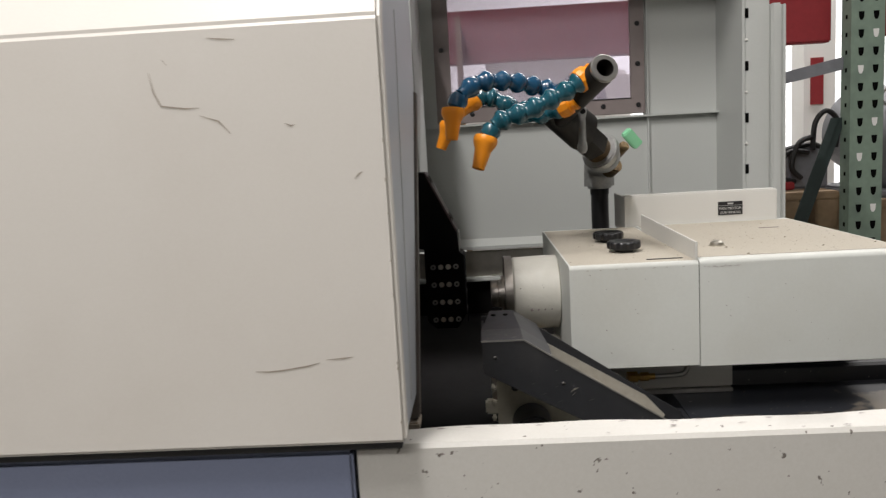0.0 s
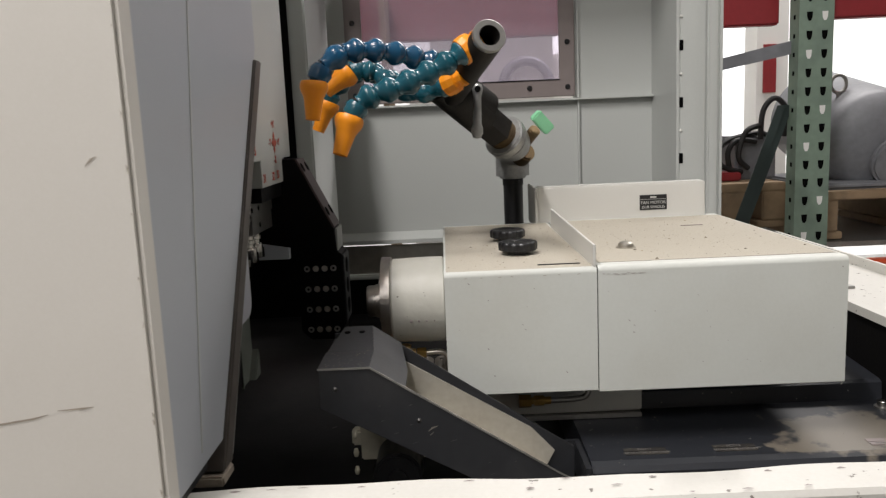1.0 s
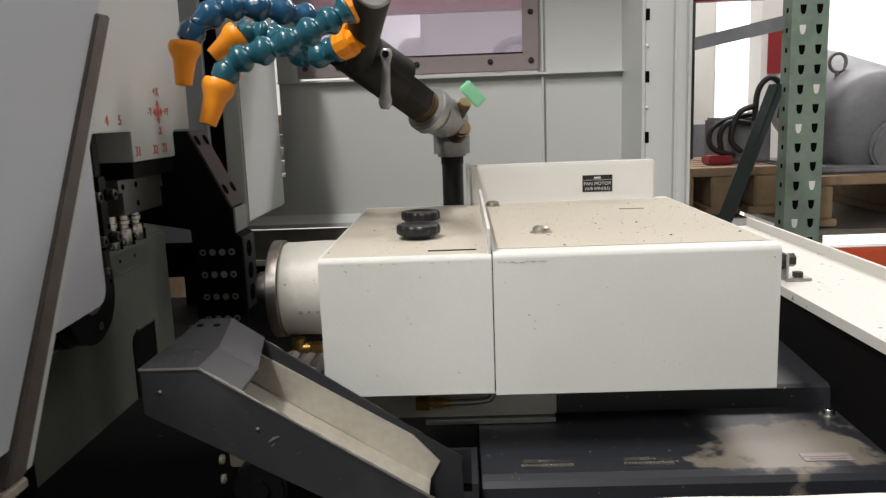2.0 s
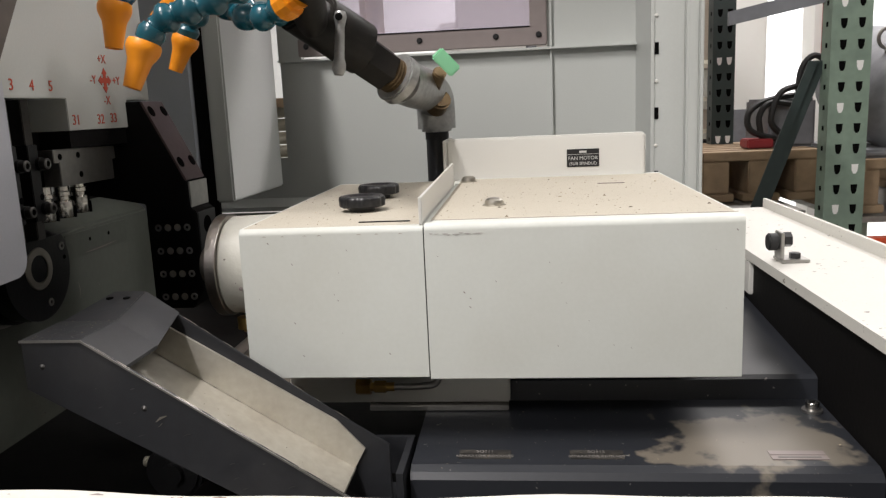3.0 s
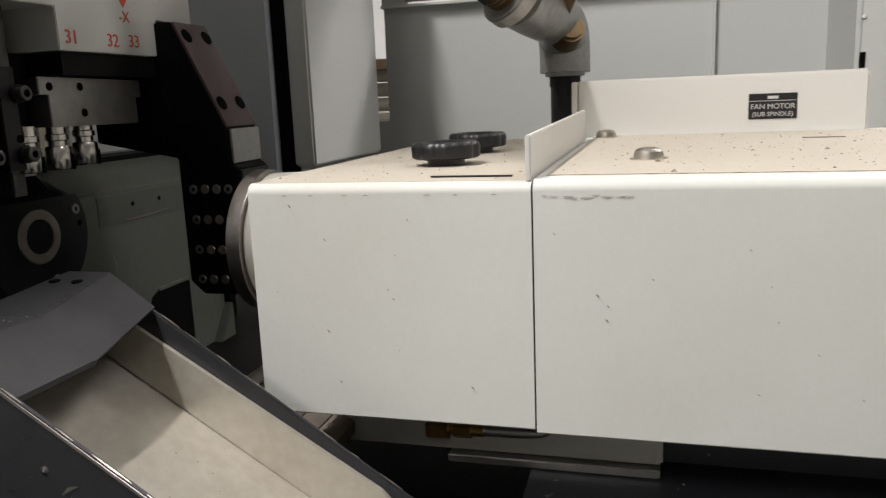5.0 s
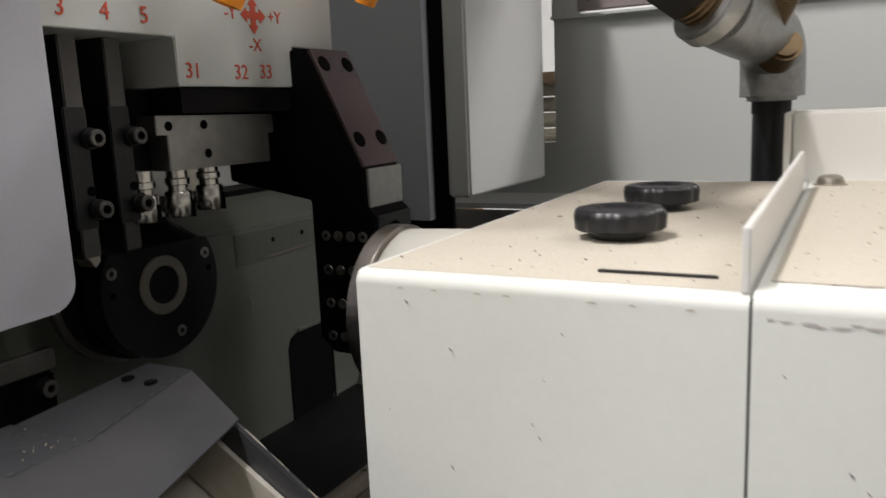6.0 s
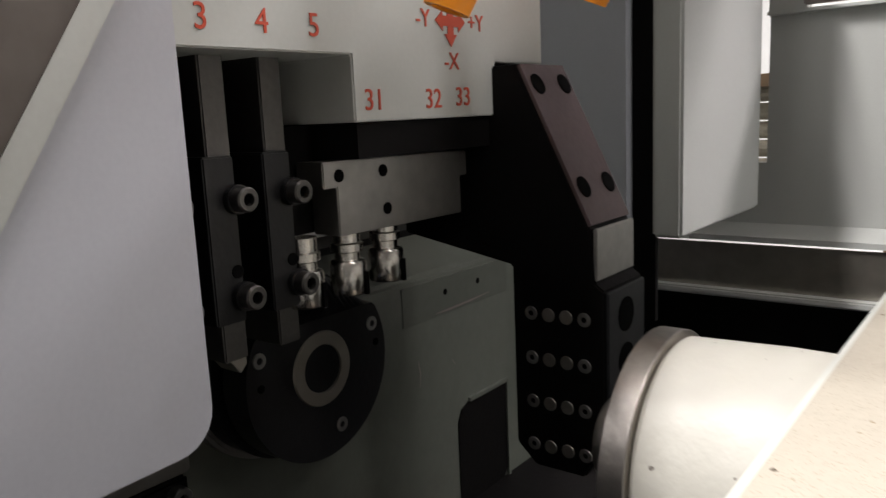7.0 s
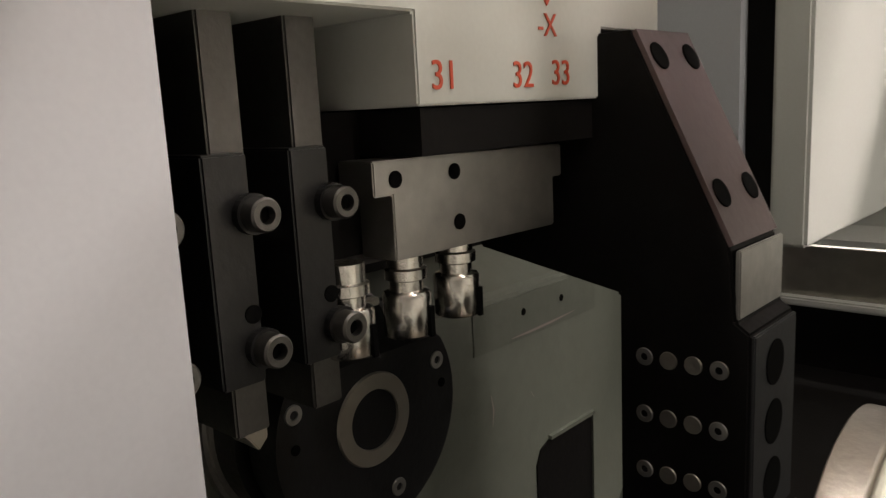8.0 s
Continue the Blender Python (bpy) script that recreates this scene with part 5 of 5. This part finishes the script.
part("lug", lathe_bm([(0.0001, 0.02), (0.03, 0.015), (0.035, 0)], Matrix.Translation((1.85, 3.34, 1.27)) @ Matrix.Rotation(radians(100), 4, "X"), 20), GREY_MOTOR, mo)
part("lifting_eye", tube_bm([(1.86 + 0.032 * math.cos(2 * math.pi * k / 16), 3.45, 1.425 + 0.036 * math.sin(2 * math.pi * k / 16)) for k in range(17)], 0.007, n=8, smooth_steps=2), DULL, mo)
part("eye_stem", cyl_bm((1.86, 3.45, 1.34), (1.86, 3.45, 1.395), 0.009, n=12), DULL, mo)
eq = thing("hydraulic_unit", "grey machine unit with black looped hoses on a pallet", "hydraulic unit", (1.55, 3.8, 1.03))
part("block", box_bm(1.50, 1.68, 3.62, 3.95, 1.03, 1.22, 0.01), GREY_MOTOR, eq)
part("red_case", box_bm(1.40, 1.50, 3.55, 3.66, 1.032, 1.068, 0.005), RED, eq, "small red case")
for pts in ([(1.36, 3.42, 1.10), (1.26, 3.40, 1.14), (1.25, 3.40, 1.22), (1.32, 3.42, 1.27), (1.45, 3.45, 1.29), (1.50, 3.45, 1.26)], [(1.31, 3.42, 1.10), (1.29, 3.40, 1.20), (1.33, 3.40, 1.26), (1.42, 3.42, 1.25)], [(1.44, 3.42, 1.26), (1.45, 3.42, 1.40), (1.50, 3.42, 1.46), (1.56, 3.44, 1.40), (1.56, 3.46, 1.27)], [(1.38, 3.40, 1.12), (1.33, 3.38, 1.18), (1.36, 3.38, 1.30), (1.44, 3.42, 1.33)]):
    part("hose", tube_bm([(x + 0.16, y + 0.18, 1.03 + (z - 1.06) * 0.88) for x, y, z in pts], 0.012, n=8), RUBBER, eq, smooth=True)
cab = thing("white_cabinet", "white machine cabinet in the daylight behind the rack", "cabinet", (1.9, 5.6, FLOOR))
part("body", box_bm(1.5, 2.05, 5.5, 6.1, FLOOR, 2.1, 0.02), WALL, cab)
part("handle_plate", box_bm(1.62, 1.75, 5.485, 5.5, 1.45, 1.50), NAVY, cab)
part("lower_panel", box_bm(1.55, 2.0, 5.485, 5.5, 0.9, 1.15, 0.005), GREY_MOTOR, cab)
pil = thing("wall_pillar", "white pillar with a red sign", "pillar", (2.35, 5.2, FLOOR))
part("shaft", box_bm(2.22, 2.42, 5.2, 5.4, FLOOR, 4.5), WALL, pil)
part("sign_board", box_bm(2.26, 2.34, 5.188, 5.2, 1.45, 1.75), RED, pil, "red and white sign")
sh = thing("shelf_unit", "cluttered shelf with rolled tubes behind the machine", "shelf", (-0.35, 2.9, FLOOR))
part("frame", join_bm(box_bm(-0.7, 0.0, 2.95, 3.3, 1.02, 1.05), box_bm(-0.7, 0.0, 2.95, 3.3, 1.27, 1.30), box_bm(-0.72, -0.7, 2.95, 3.3, FLOOR, 1.8), box_bm(0.0, 0.02, 2.95, 3.3, FLOOR, 1.8)), WOOD, sh)
for k in range(5):
    part("roll", cyl_bm((-0.6, 3.0 + 0.01 * k, 1.075 + 0.045 * k), (0.0, 3.0 + 0.01 * k, 1.075 + 0.045 * k), 0.021, n=16), CREAM, sh)
far = thing("far_machine", "pale machine tool with a wheel opening beyond the window", "machine tool", (0.5, 5.4, FLOOR))
part("body", box_bm(0.0, 1.1, 5.2, 6.0, FLOOR, 1.75, 0.03), WALL, far)
part("hood", box_bm(0.15, 0.9, 5.0, 5.2, 1.25, 1.9, 0.02), WHITE, far)
part("wheel", tube_bm([(0.72 + 0.14 * math.cos(math.pi * k / 12), 4.9, 1.55 + 0.14 * math.sin(math.pi * k / 12)) for k in range(13)], 0.03, n=10, smooth_steps=2), GREY_MOTOR, far)
stock = thing("stock_shelf", "cluttered shelf of small boxes and tins behind the rack", "shelf", (1.36, 4.5, FLOOR))
part("frame", join_bm(*[box_bm(1.2, 1.49, 4.4, 4.8, z - 0.02, z) for z in (0.92, 1.08, 1.24, 1.40)], *[box_bm(x, x + 0.015, 4.4, 4.8, FLOOR, 1.75) for x in (1.185, 1.49)]), CREAM, stock)
part("panel", box_bm(1.2, 1.49, 4.42, 4.44, 1.42, 1.72), SCUFF, stock, "tan board")
random.seed(21)
for z in (0.92, 1.08, 1.24):
    x = 1.21
    while x < 1.44:
        w, h = random.uniform(0.03, 0.06), random.uniform(0.05, 0.12)
        part("box", box_bm(x, x + w, 4.42 + random.uniform(0, 0.05), 4.6, z, z + h, 0.004), random.choice((CREAM, WOOD, GREY_MOTOR, WHITE, CHARCOAL, SCUFF)), stock)
        x += w + random.uniform(0.004, 0.02)
